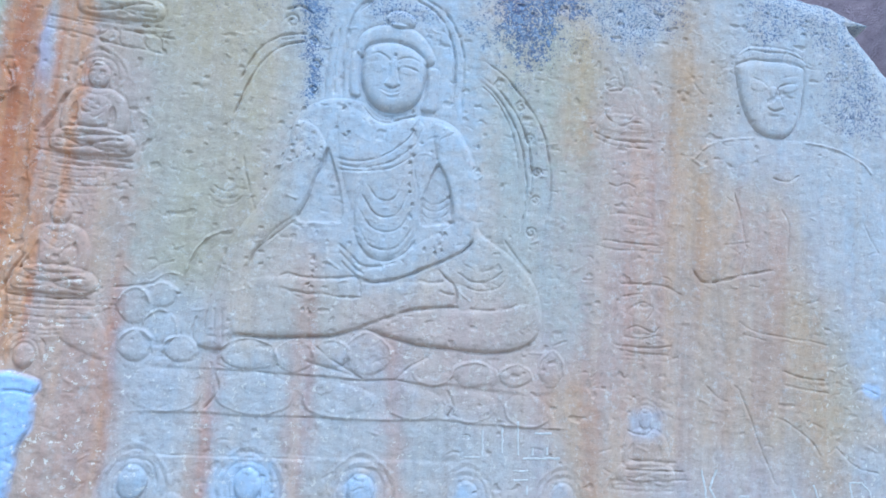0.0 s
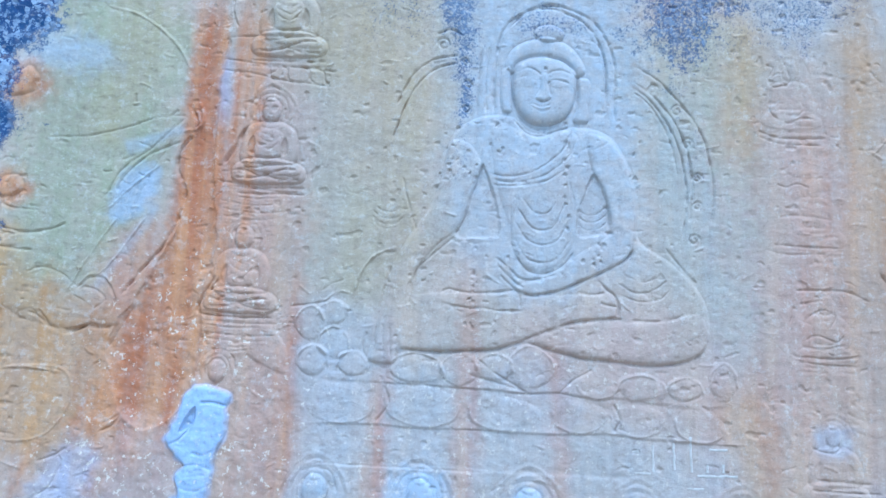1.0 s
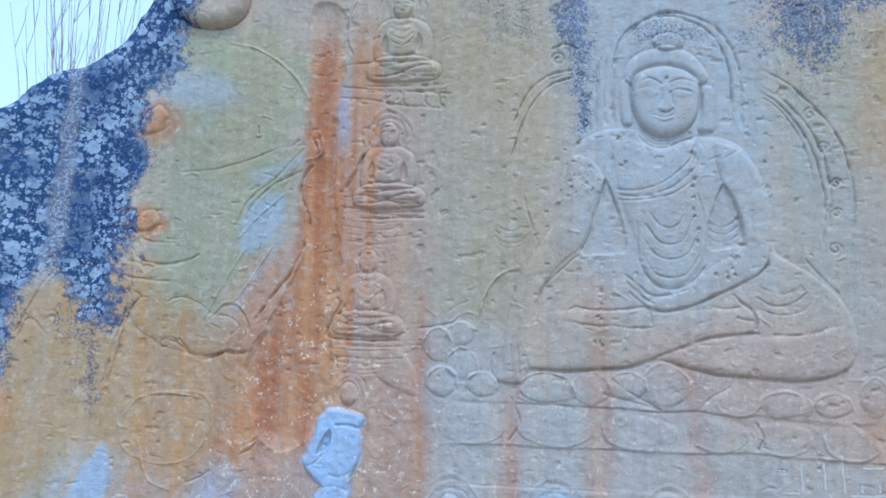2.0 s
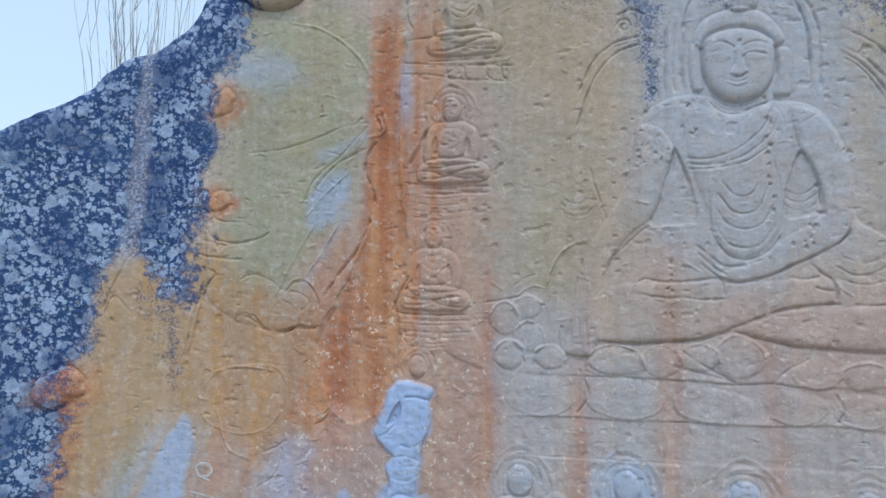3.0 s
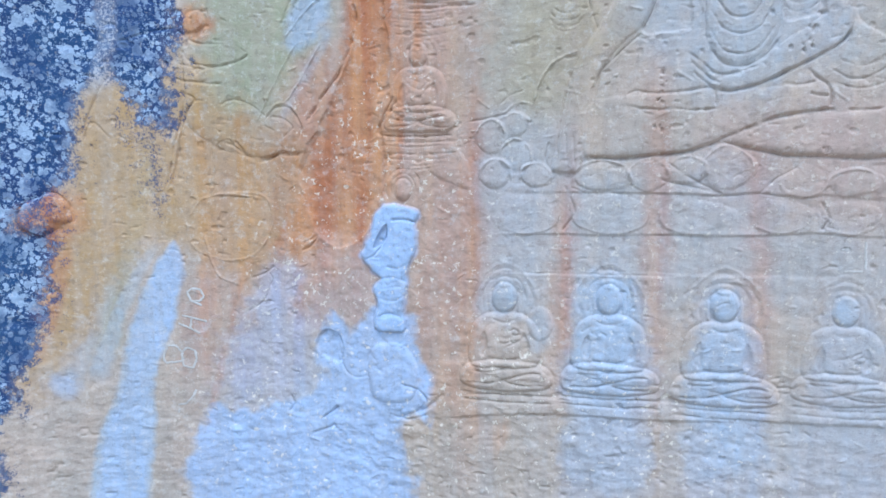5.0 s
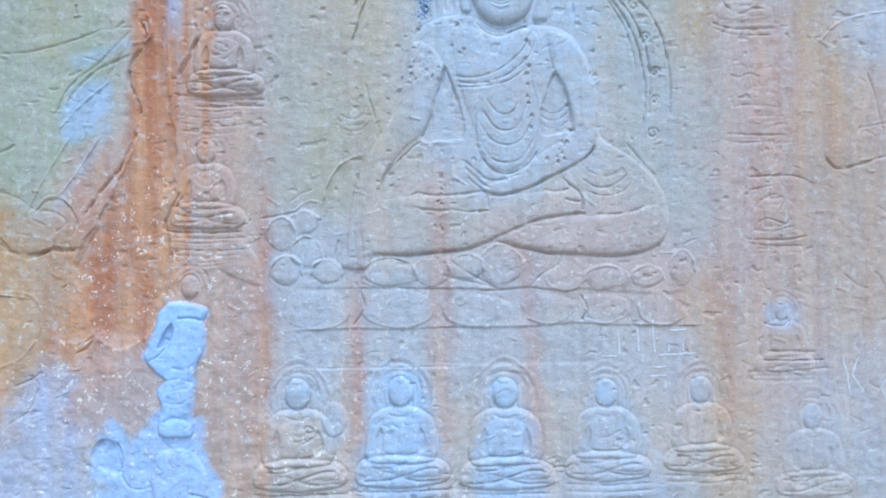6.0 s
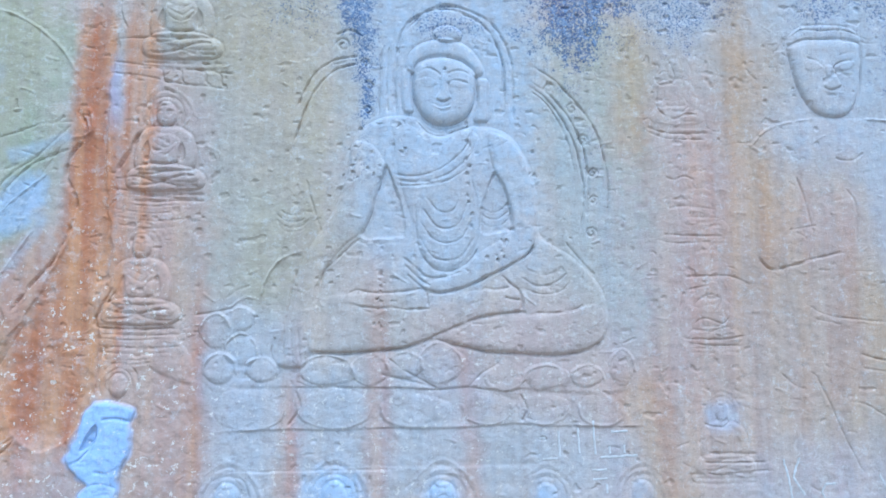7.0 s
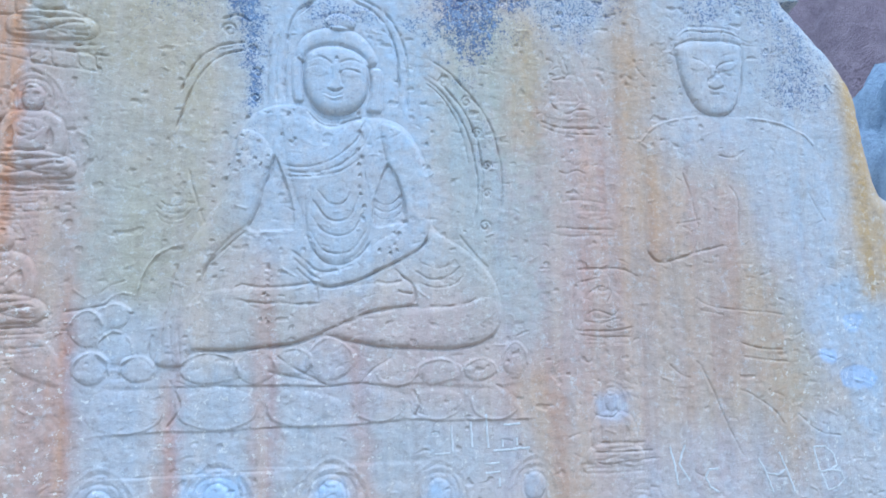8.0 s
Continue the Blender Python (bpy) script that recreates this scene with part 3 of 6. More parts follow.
groove([(-0.581, 1.974), (-0.745, 1.927), (-0.880, 1.813), (-0.993, 1.595), (-1.076, 1.312)], 0.010349999999999998, 0.0208)
groove([(-0.583, 2.041), (-0.793, 1.994), (-0.955, 1.842), (-1.058, 1.604)], 0.010349999999999998, 0.0208)
groove([(-0.762, 2.224), (-0.648, 2.262), (-0.554, 2.213)], 0.010349999999999998, 0.0192)
groove([(-0.975, 0.997), (-0.912, 0.745), (-0.853, 0.578)], 0.0092, 0.0144)
for u, v, r in [(-0.704, 2.137, 0.050), (1.002, 1.794, 0.035), (1.196, 1.622, 0.042), (1.277, 1.361, 0.036), (1.357, 1.078, 0.034), (1.354, 0.849, 0.030), (1.334, 0.587, 0.038), (-0.495, 1.583, 0.030), (-0.486, 1.794, 0.030), (-0.517, 1.984, 0.030)]:
    turn = 1 if u > 0 else -1
    groove([(u + turn * r * (1.25 - 0.08 * k) * math.cos(0.7 * k), v + r * (1.25 - 0.08 * k) * math.sin(0.7 * k)) for k in range(13)], 0.010, 0.016)
groove([(-1.203, 0.716), (-1.156, 0.676), (-1.082, 0.664), (-1.009, 0.679), (-0.966, 0.721)], 0.006, 0.008)
groove([(-1.211, 0.679), (-1.160, 0.632), (-1.081, 0.618), (-1.002, 0.636), (-0.956, 0.685)], 0.006, 0.008)
groove([(-1.191, 0.634), (-1.148, 0.594), (-1.079, 0.581), (-1.012, 0.597), (-0.972, 0.639)], 0.006, 0.008)
groove([(-1.177, 0.753), (-1.141, 0.726), (-1.084, 0.718), (-1.028, 0.729), (-0.994, 0.757)], 0.006, 0.008)

# the lotus throne under it
ledge([(-1.640, -0.613), (-1.175, -0.637), (-0.743, -0.639), (-0.322, -0.651), (0.064, -0.657), (0.325, -0.652), (0.636, -0.679), (0.768, -0.660), (1.086, -0.687), (1.407, -0.702), (1.683, -0.667)], 0.007, 0.06)
ledge([(-1.661, -0.971), (-1.164, -0.952), (-0.713, -0.961), (-0.381, -0.946), (0.002, -0.958), (0.347, -0.947), (0.697, -0.927), (1.011, -0.948), (1.420, -0.953), (1.754, -0.960)], 0.006, 0.06)
ledge([(-1.628, -1.268), (-1.172, -1.267), (-0.685, -1.262), (-0.228, -1.261), (0.154, -1.260), (0.544, -1.258), (0.941, -1.261)], -0.006, 0.08)
groove([(-1.175, -0.642), (-0.743, -0.644), (-0.322, -0.651), (0.065, -0.661), (0.325, -0.652), (0.636, -0.679), (0.768, -0.655)], 0.008, 0.009)
groove([(-0.422, -0.960), (-0.254, -0.953), (-0.083, -0.962)], 0.008, 0.009)
groove([(-1.588, -1.275), (-1.172, -1.271), (-0.685, -1.270), (-0.227, -1.270)], 0.008, 0.009)
for k, (u, v, ru, rv) in enumerate([(-1.654, -0.197, 0.120, 0.134), (-1.460, -0.353, 0.134, 0.138), (-1.613, -0.496, 0.125, 0.125), (-1.299, -0.502, 0.125, 0.098), (-1.473, -0.109, 0.125, 0.089), (-0.797, -0.507, 0.223, 0.125), (-0.462, -0.505, 0.151, 0.125), (-0.187, -0.473, 0.151, 0.107), (0.092, -0.457, 0.178, 0.160), (0.605, -0.559, 0.160, 0.111), (0.942, -0.567, 0.187, 0.089), (1.270, -0.568, 0.142, 0.089), (1.558, -0.490, 0.107, 0.134), (-1.380, -0.806, 0.276, 0.151), (-0.728, -0.803, 0.294, 0.147), (-0.096, -0.810, 0.276, 0.134), (0.468, -0.809, 0.205, 0.125), (0.913, -0.814, 0.205, 0.125), (1.390, -0.827, 0.196, 0.125)]):
    low = rv > 0.11 and v < -0.55
    mound(oval(u, v, ru, rv), 0.006 if low else 0.011, 0.06, 30 + k, True, 0.05)
    if not low:
        groove([(u - ru, v - 0.4 * rv), (u - 0.8 * ru, v + 0.5 * rv), (u, v + rv), (u + 0.8 * ru, v + 0.5 * rv), (u + ru, v - 0.4 * rv)], 0.011, -0.013)
    groove([(u - ru, v + 0.3 * rv), (u - 0.8 * ru, v - 0.6 * rv), (u, v - rv), (u + 0.8 * ru, v - 0.6 * rv), (u + ru, v + 0.3 * rv)], 0.010, -0.006 if low else 0.004)
mark([(-1.803, -0.039), (-1.301, -0.004), (-0.891, -0.394), (-0.471, -0.395), (0.080, -0.301), (0.663, -0.416), (1.206, -0.403), (1.665, -0.295), (1.755, -0.694), (1.769, -0.982), (0.943, -1.287), (-1.645, -1.289)], 2)
groove([(-0.320, -0.420), (-0.161, -0.531), (0.063, -0.640)], 0.01, 0.014)
groove([(-0.374, -0.543), (-0.156, -0.595), (0.063, -0.640)], 0.01, 0.01)
groove([(0.324, -0.643), (0.427, -0.542), (0.576, -0.456)], 0.01, 0.012)
groove([(0.726, -0.701), (0.779, -0.829), (0.741, -0.917)], 0.012, 0.016)
groove([(-1.079, -0.582), (-0.997, -0.787), (-1.084, -0.936)], 0.012, 0.014)
groove([(-1.819, -0.074), (-1.621, -0.048), (-1.384, 0.012)], 0.009, 0.012)
groove([(-1.572, 0.062), (-1.497, 0.118), (-1.399, 0.160)], 0.008, 0.01)

# small seated figures in columns and in the row below
SMALL = [(-1.539, -1.481, 1.0, 3, 0.034),
         (-0.722, -1.471, 1.0, 4, 0.032),
         (0.114, -1.487, 1.02, 5, 0.032),
         (0.925, -1.499, 0.92, 6, 0.024),
         (1.695, -1.488, 0.86, 7, 0.022),
         (2.600, -1.717, 0.85, 8, 0.016),
         (-2.005, 2.636, 0.86, 9, 0.04),
         (-2.103, 1.528, 0.82, 10, 0.042),
         (-2.245, 0.460, 0.8, 11, 0.026),
         (2.078, 1.969, 0.62, 13, 0.009),
         (2.250, 1.028, 0.62, 14, 0.006),
         (2.330, 0.120, 0.6, 15, 0.009),
         (2.374, -0.860, 0.66, 16, 0.014)]
for u, v, s, label, h in SMALL:
    seated(u, v, s, label, h, label in (9, 10, 11))
# broken edges of cloth on three chests of the row, and a lesser figure beside the first
for u, v, n in ((-1.50, -1.80, 14), (0.98, -1.86, 9), (-0.85, -1.76, 7), (0.46, -2.12, 12)):
    gen = random.Random(n)
    for k in range(n):
        a, b = u + gen.gauss(0, 0.055), v + gen.gauss(0, 0.05)
        groove([(a, b), (a + gen.uniform(0.02, 0.05), b + gen.uniform(-0.02, 0.03)), (a + gen.uniform(0.05, 0.1), b + gen.uniform(-0.02, 0.04))], 0.009, 0.008)

# the standing figure at the boulder's sunward edge
mound([(2.704, 1.308), (2.842, 1.463), (3.066, 1.544), (3.300, 1.577), (3.695, 1.567), (4.016, 1.518), (4.314, 1.425), (4.451, 1.245), (4.531, 0.505), (4.556, -0.174), (4.501, -0.841), (4.447, -2.390), (2.965, -2.400), (3.067, -0.628), (3.003, -0.076), (2.944, 0.295), (2.753, 0.329), (2.738, 0.851)], 0.014, 0.30, 17, True, 0.03, 0.0)
mound([(3.103, 2.210), (3.096, 2.068), (3.142, 1.871), (3.208, 1.728), (3.304, 1.618), (3.457, 1.583), (3.588, 1.626), (3.661, 1.745), (3.707, 1.922), (3.720, 2.138), (3.692, 2.247), (3.445, 2.275)], 0.030, 0.09, 17, True, 0.003, 0.008)
mound([(3.093, 2.209), (3.112, 2.313), (3.226, 2.378), (3.444, 2.393), (3.642, 2.375), (3.719, 2.281), (3.692, 2.252), (3.446, 2.270)], 0.012, 0.03, 17)
mound([(3.381, 2.018), (3.444, 2.025), (3.477, 1.948), (3.516, 1.861), (3.437, 1.817), (3.363, 1.845), (3.393, 1.929)], 0.011, 0.028, 0, True, 0.002)
mound([(3.212, 2.050), (3.290, 2.064), (3.360, 2.016), (3.292, 1.978), (3.213, 1.990)], 0.006, 0.022, 0, True, 0.002)
mound([(3.466, 2.017), (3.539, 2.056), (3.646, 2.068), (3.625, 2.015), (3.530, 1.984)], 0.006, 0.022, 0, True, 0.002)
groove([(3.102, 2.281), (3.216, 2.346), (3.375, 2.349), (3.589, 2.349), (3.718, 2.302)], 0.008, 0.012)
groove([(3.114, 2.222), (3.239, 2.267), (3.430, 2.263), (3.687, 2.247)], 0.008, 0.013)
groove([(3.194, 2.394), (3.417, 2.405), (3.642, 2.386)], 0.007, 0.009)
groove([(3.686, 2.277), (3.773, 2.246), (3.876, 2.248)], 0.008, 0.010)
groove([(3.729, 2.303), (3.816, 2.272), (3.891, 2.301)], 0.008, 0.010)
groove([(3.221, 2.097), (3.306, 2.071), (3.360, 2.026)], 0.008, 0.010)
groove([(3.455, 2.006), (3.508, 2.053), (3.624, 2.081)], 0.009, 0.012)
groove([(3.517, 2.120), (3.645, 2.155)], 0.007, 0.007)
groove([(3.460, 2.017), (3.483, 1.938), (3.516, 1.871)], 0.008, 0.008)
groove([(3.358, 1.839), (3.427, 1.816), (3.516, 1.846)], 0.008, 0.012)
groove([(3.364, 1.804), (3.437, 1.802), (3.543, 1.793)], 0.007, -0.007)
groove([(3.692, 2.227), (3.715, 2.086), (3.707, 1.911), (3.666, 1.745), (3.614, 1.639)], 0.010, 0.014)
groove([(3.095, 2.118), (3.119, 1.995)], 0.009, 0.011)
groove([(2.741, 0.385), (2.793, 0.313), (2.869, 0.290), (3.044, 0.326), (3.220, 0.381), (3.450, 0.436)], 0.012, 0.022)
groove([(3.088, 1.065), (3.132, 0.908), (3.177, 0.743), (3.210, 0.601)], 0.009, 0.010)
groove([(3.210, 0.601), (3.173, 0.454), (3.154, 0.358)], 0.009, 0.009)
groove([(4.277, 0.940), (4.224, 0.728), (4.156, 0.502)], 0.010, 0.012)
groove([(4.288, 0.931), (4.369, 0.764), (4.450, 0.647)], 0.009, 0.008)
groove([(2.996, 0.613), (3.240, 0.651)], 0.008, 0.010)
groove([(3.519, 0.965), (3.589, 0.824), (3.582, 0.533)], 0.009, 0.010)
groove([(3.436, 1.233), (3.568, 1.206), (3.688, 1.276)], 0.009, 0.012)
groove([(2.714, 1.333), (2.842, 1.458), (3.066, 1.539), (3.274, 1.570)], 0.009, -0.014)
groove([(3.721, 1.569), (4.016, 1.548), (4.287, 1.442), (4.396, 1.341)], 0.009, -0.014)
groove([(3.153, -0.020), (3.306, -0.095), (3.613, -0.134), (3.975, -0.169)], 0.008, 0.010)
groove([(3.195, -0.121), (3.409, -0.164)], 0.008, 0.010)
groove([(3.555, -0.409), (3.771, -0.463), (3.951, -0.472)], 0.008, 0.011)
groove([(3.567, -0.520), (3.772, -0.556), (3.988, -0.574)], 0.008, 0.011)
groove([(2.892, -0.568), (2.993, -0.654), (3.078, -0.682)], 0.008, 0.010)
groove([(3.470, -0.792), (3.622, -0.841), (3.828, -0.984), (3.905, -1.096)], 0.009, 0.012)
groove([(3.165, -0.577), (3.270, -0.801), (3.375, -1.070), (3.504, -1.337)], 0.009, 0.012)
groove([(4.033, -0.999), (4.240, -1.176), (4.448, -1.215)], 0.008, 0.009)
groove([(4.186, -0.574), (4.291, -0.521), (4.449, -0.561)], 0.009, 0.011)
# worn lines of the column of small figures beside it
groove([(1.827, 1.479), (1.961, 1.439), (2.159, 1.425), (2.348, 1.434)], 0.009, 0.014)
groove([(1.844, 1.432), (2.013, 1.381), (2.320, 1.373)], 0.008, 0.011)
groove([(1.887, 2.021), (1.947, 1.998), (1.902, 1.895), (1.954, 1.842), (2.052, 1.862)], 0.008, 0.011)
groove([(2.035, 2.048), (2.081, 1.905), (2.033, 1.841)], 0.008, 0.010)
groove([(1.846, 1.830), (1.992, 1.885), (2.063, 1.854)], 0.008, 0.010)
groove([(1.925, 1.839), (1.923, 1.643), (2.045, 1.549), (2.152, 1.594), (2.242, 1.589)], 0.008, 0.012)
groove([(2.147, 1.740), (2.189, 1.671), (2.113, 1.595)], 0.008, 0.010)
groove([(1.968, 1.047), (2.047, 1.030), (2.134, 1.057), (2.214, 1.026)], 0.008, 0.010)
groove([(1.939, 0.577), (2.095, 0.571), (2.266, 0.561), (2.428, 0.559)], 0.009, 0.013)
groove([(1.883, 0.536), (2.049, 0.502), (2.341, 0.515)], 0.008, 0.009)
groove([(1.979, 0.787), (2.134, 0.810), (2.381, 0.783)], 0.008, 0.009)
groove([(2.109, 0.227), (2.302, 0.236), (2.499, 0.227), (2.649, 0.162)], 0.010, 0.015)
groove([(2.102, 0.162), (2.062, -0.043), (2.056, -0.253), (2.225, -0.280), (2.419, -0.287), (2.588, -0.259)], 0.009, 0.012)
groove([(2.063, -0.298), (2.275, -0.331), (2.566, -0.342)], 0.008, 0.010)
groove([(2.132, 0.123), (2.305, 0.157)], 0.007, 0.009)
groove([(2.172, -0.150), (2.267, -0.113), (2.414, -0.159), (2.461, -0.110)], 0.008, 0.010)
groove([(2.155, -0.202), (2.319, -0.210), (2.473, -0.183)], 0.008, 0.010)
groove([(2.213, 0.036), (2.308, 0.084), (2.398, 0.034), (2.362, -0.051)], 0.008, 0.010)
groove([(2.191, -1.334), (2.361, -1.355), (2.767, -1.324)], 0.008, 0.012)
groove([(2.206, -1.255), (2.406, -1.266), (2.717, -1.264)], 0.008, 0.012)
groove([(2.236, -1.179), (2.403, -1.195), (2.642, -1.196)], 0.008, 0.011)
groove([(2.238, -0.856), (2.213, -0.946), (2.348, -0.985), (2.442, -0.945)], 0.008, 0.010)

# the standing figure towards the dark flank, its head mostly above
mound([(-4.058, 2.839), (-4.013, 2.655), (-3.850, 2.525), (-3.673, 2.492), (-3.496, 2.546), (-3.387, 2.699), (-3.381, 3.094), (-3.520, 3.474), (-3.781, 3.588), (-4.003, 3.426), (-4.067, 3.104)], 0.1, 0.12, 18, True, 0.004, 0.03)
mound([(-4.040, 2.263), (-3.696, 2.393), (-3.233, 2.292), (-2.945, 2.082), (-2.801, 1.845), (-2.805, 1.421), (-3.002, 1.081), (-3.195, 0.592), (-3.176, -0.229), (-3.471, -0.305), (-3.957, -0.236), (-4.198, -0.044), (-4.237, 0.394), (-4.136, 0.839), (-4.111, 1.492), (-4.080, 2.004)], 0.022, 0.3, 18, True, 0.05, 0.0)
groove([(-3.543, 2.375), (-3.233, 2.287), (-2.960, 2.083), (-2.807, 1.861)], 0.011, -0.016)
groove([(-4.242, 0.541), (-4.229, 0.174), (-4.320, -0.237), (-4.397, -0.581)], 0.012, 0.018)
groove([(-4.272, 0.713), (-4.128, 0.616), (-3.888, 0.593)], 0.01, 0.013)
groove([(-4.262, 0.443), (-4.073, 0.395), (-3.834, 0.421)], 0.009, 0.012)
groove([(-4.281, 0.320), (-4.163, 0.287), (-3.975, 0.307)], 0.009, 0.012)
groove([(-3.815, -0.197), (-3.690, -0.331), (-3.520, -0.329), (-3.423, -0.290), (-3.273, -0.326)], 0.012, 0.018)
groove([(-4.015, -0.212), (-4.036, -0.429), (-4.073, -0.691)], 0.008, 0.01)
groove([(-4.074, -0.667), (-3.848, -0.666), (-3.656, -0.674)], 0.007, 0.008)
groove([(-2.805, 1.446), (-3.055, 1.182), (-3.280, 0.987), (-3.399, 0.741)], 0.01, 0.013)
groove([(-3.372, 0.642), (-3.200, 0.838), (-3.002, 1.032)], 0.008, -0.01)
groove([(-3.958, -0.212), (-3.863, -0.188), (-3.812, -0.284)], 0.008, 0.01)
groove([(-3.279, -1.126), (-3.182, -1.076), (-3.110, -0.981)], 0.01, 0.016)
groove([(-4.813, -0.189), (-4.945, -0.046), (-5.018, -0.235)], 0.009, 0.01)
groove([(-5.041, -0.187), (-4.874, 0.242), (-4.752, 0.388)], 0.009, 0.01)
groove([(-3.530, 0.032), (-3.458, 0.105), (-3.358, 0.105), (-3.282, 0.033)], 0.008, -0.01)
# the edge of the channel down which rust-coloured water ran, and the hollow beside it
mound([(-2.847, 2.620), (-2.789, 1.746), (-2.772, 1.504), (-2.706, 1.380), (-2.785, 1.192), (-2.797, 0.831), (-2.840, 0.495), (-2.979, 0.158), (-3.129, -0.109), (-3.278, -0.477), (-3.071, -1.056), (-2.768, -1.042), (-2.547, -0.652), (-2.551, -0.034), (-2.481, 0.441), (-2.560, 1.061), (-2.539, 1.631), (-2.497, 2.580)], -0.035, 0.20, 0, True, 0.05)
groove([(-2.486, 1.058), (-2.294, 1.378), (-2.238, 1.704)], 0.02, 0.015)
groove([(-2.600, -0.153), (-2.469, 0.109), (-2.440, 0.180)], 0.014, 0.018)
groove([(-3.079, -0.085), (-3.278, -0.477)], 0.012, 0.01)
groove([(-2.713, 1.572), (-2.677, 1.450), (-2.696, 1.365), (-2.837, 1.315)], 0.014, -0.02)
groove([(-2.495, 0.925), (-2.139, 0.888), (-1.796, 0.888)], 0.006, 0.008)
groove([(-2.484, 0.868), (-2.134, 0.831), (-1.795, 0.833)], 0.006, 0.008)
groove([(-2.484, 0.820), (-2.241, 0.788), (-2.004, 0.794)], 0.006, 0.008)
groove([(-2.484, 0.763), (-2.217, 0.731), (-1.957, 0.737)], 0.006, 0.008)
groove([(-2.459, 0.701), (-2.181, 0.669), (-1.910, 0.675)], 0.006, 0.008)
groove([(-2.434, 0.639), (-2.216, 0.609), (-2.003, 0.618)], 0.006, 0.008)
groove([(-2.625, -0.139), (-2.282, -0.160), (-1.951, -0.143)], 0.006, 0.008)
groove([(-2.575, -0.191), (-2.282, -0.211), (-1.997, -0.194)], 0.006, 0.008)
groove([(-2.565, -0.248), (-2.301, -0.268), (-2.044, -0.250)], 0.006, 0.008)
groove([(-2.549, -0.310), (-2.221, -0.328), (-1.903, -0.308)], 0.006, 0.008)
groove([(-2.524, -0.357), (-2.257, -0.375), (-1.996, -0.356)], 0.006, 0.008)
groove([(-2.514, -0.404), (-2.300, -0.423), (-2.090, -0.404)], 0.006, 0.008)
groove([(-2.484, -0.436), (-2.309, -0.456), (-2.137, -0.438)], 0.006, 0.008)
mound(oval(-5.321, -0.817, 0.20, 0.19, 25), 0.045, 0.10, 0, True, 0.08, 0.012)
mound(oval(-4.115, 1.654, 0.13, 0.1, 30), 0.018, 0.07, 0, True, 0.07, 0.006)
mound(oval(-4.132, 0.776, 0.12, 0.07, 30), 0.018, 0.07, 0, True, 0.07, 0.006)
groove([(-4.761, 0.607), (-4.500, 0.695), (-4.273, 0.738)], 0.012, 0.015)
groove([(-2.417, -2.532), (-2.222, -2.453), (-2.028, -2.303)], 0.02, 0.02)
groove([(-1.886, -2.299), (-1.465, -2.271), (-1.008, -2.294)], 0.008, 0.012)
ledge([(-2.128, -2.522), (-1.282, -2.420), (-0.384, -2.412), (0.476, -2.359), (1.381, -2.327)], 0.012, 0.10)
mound([(-2.169, -0.188), (-1.986, -0.223), (-1.843, -0.394), (-1.810, -0.595), (-1.947, -0.571), (-2.175, -0.434)], 0.01, 0.05)

# mineral colours: runs of rust, dark varnish, pale washed stone, ochre, olive and pink patches
streak('orange', [(-2.687, 2.794), (-2.646, 1.400), (-2.670, 0.588), (-2.825, -0.131), (-3.018, -1.345)], (0.17, 0.42), 1.0, 0.5, 0.15)
streak('orange', [(-2.304, 2.746), (-2.318, 1.380), (-2.336, 0.579), (-2.467, -0.081), (-2.594, -0.939)], (0.2, 0.22), 0.85, 0.7, 0.5)
streak('orange', [(-1.749, 0.794), (-1.830, -0.813), (-1.856, -3.797)], (0.14, 0.18), 0.7, 1.0, 0.35, 0.06, 0.45)
streak('orange', [(-1.037, 0.193), (-1.084, -1.225), (-1.126, -2.780)], (0.13, 0.19), 0.55, 1.0, 0.35, 0.06, 0.45)
streak('orange', [(-0.406, 0.747), (-0.410, -0.755), (-0.367, -3.528)], (0.13, 0.19), 0.55, 1.0, 0.35, 0.06, 0.45)
streak('orange', [(0.265, 0.018), (0.346, -1.384), (0.427, -2.771)], (0.14, 0.2), 0.5, 1.0, 0.35, 0.06, 0.45)
stain('orange', [(-3.079, 0.013), (-2.455, 0.203), (-2.473, -0.649), (-2.657, -1.085), (-3.071, -1.105), (-3.475, -1.144), (-3.352, -0.674)], 0.95, 0.2, 0.12, 0.1)
streak('orange', [(1.860, 1.160), (1.908, -0.954), (2.107, -2.833)], (0.34, 0.42), 0.42, 1.2, 0.3, 0.1, 0.4)
streak('orange', [(2.643, 3.256), (2.671, 1.481), (2.860, 0.196), (3.256, -1.752)], (0.24, 0.6), 0.20, 1.1, 0.25, 0.05, 0.25)
streak('orange', [(-5.260, -0.876), (-5.297, -1.311), (-5.433, -1.834)], (0.12, 0.14), 0.7, 0.8, 0.3)
stain('orange', [(-5.065, -0.831), (-5.113, -0.991), (-5.241, -1.086), (-5.396, -1.082), (-5.518, -0.980), (-5.565, -0.821), (-5.521, -0.664), (-5.400, -0.568), (-5.245, -0.570), (-5.116, -0.670)], 0.95, 0.1, 0.08)
stain('orange', [(-3.935, 1.654), (-3.966, 1.555), (-4.049, 1.494), (-4.150, 1.493), (-4.232, 1.554), (-4.264, 1.652), (-4.234, 1.752), (-4.153, 1.814), (-4.051, 1.815), (-3.968, 1.753)], 0.8, 0.12, 0.08)
stain('orange', [(-3.938, 0.762), (-3.969, 0.686), (-4.051, 0.639), (-4.153, 0.638), (-4.235, 0.684), (-4.266, 0.759), (-4.236, 0.836), (-4.155, 0.883), (-4.053, 0.884), (-3.970, 0.837)], 0.9, 0.1, 0.08)
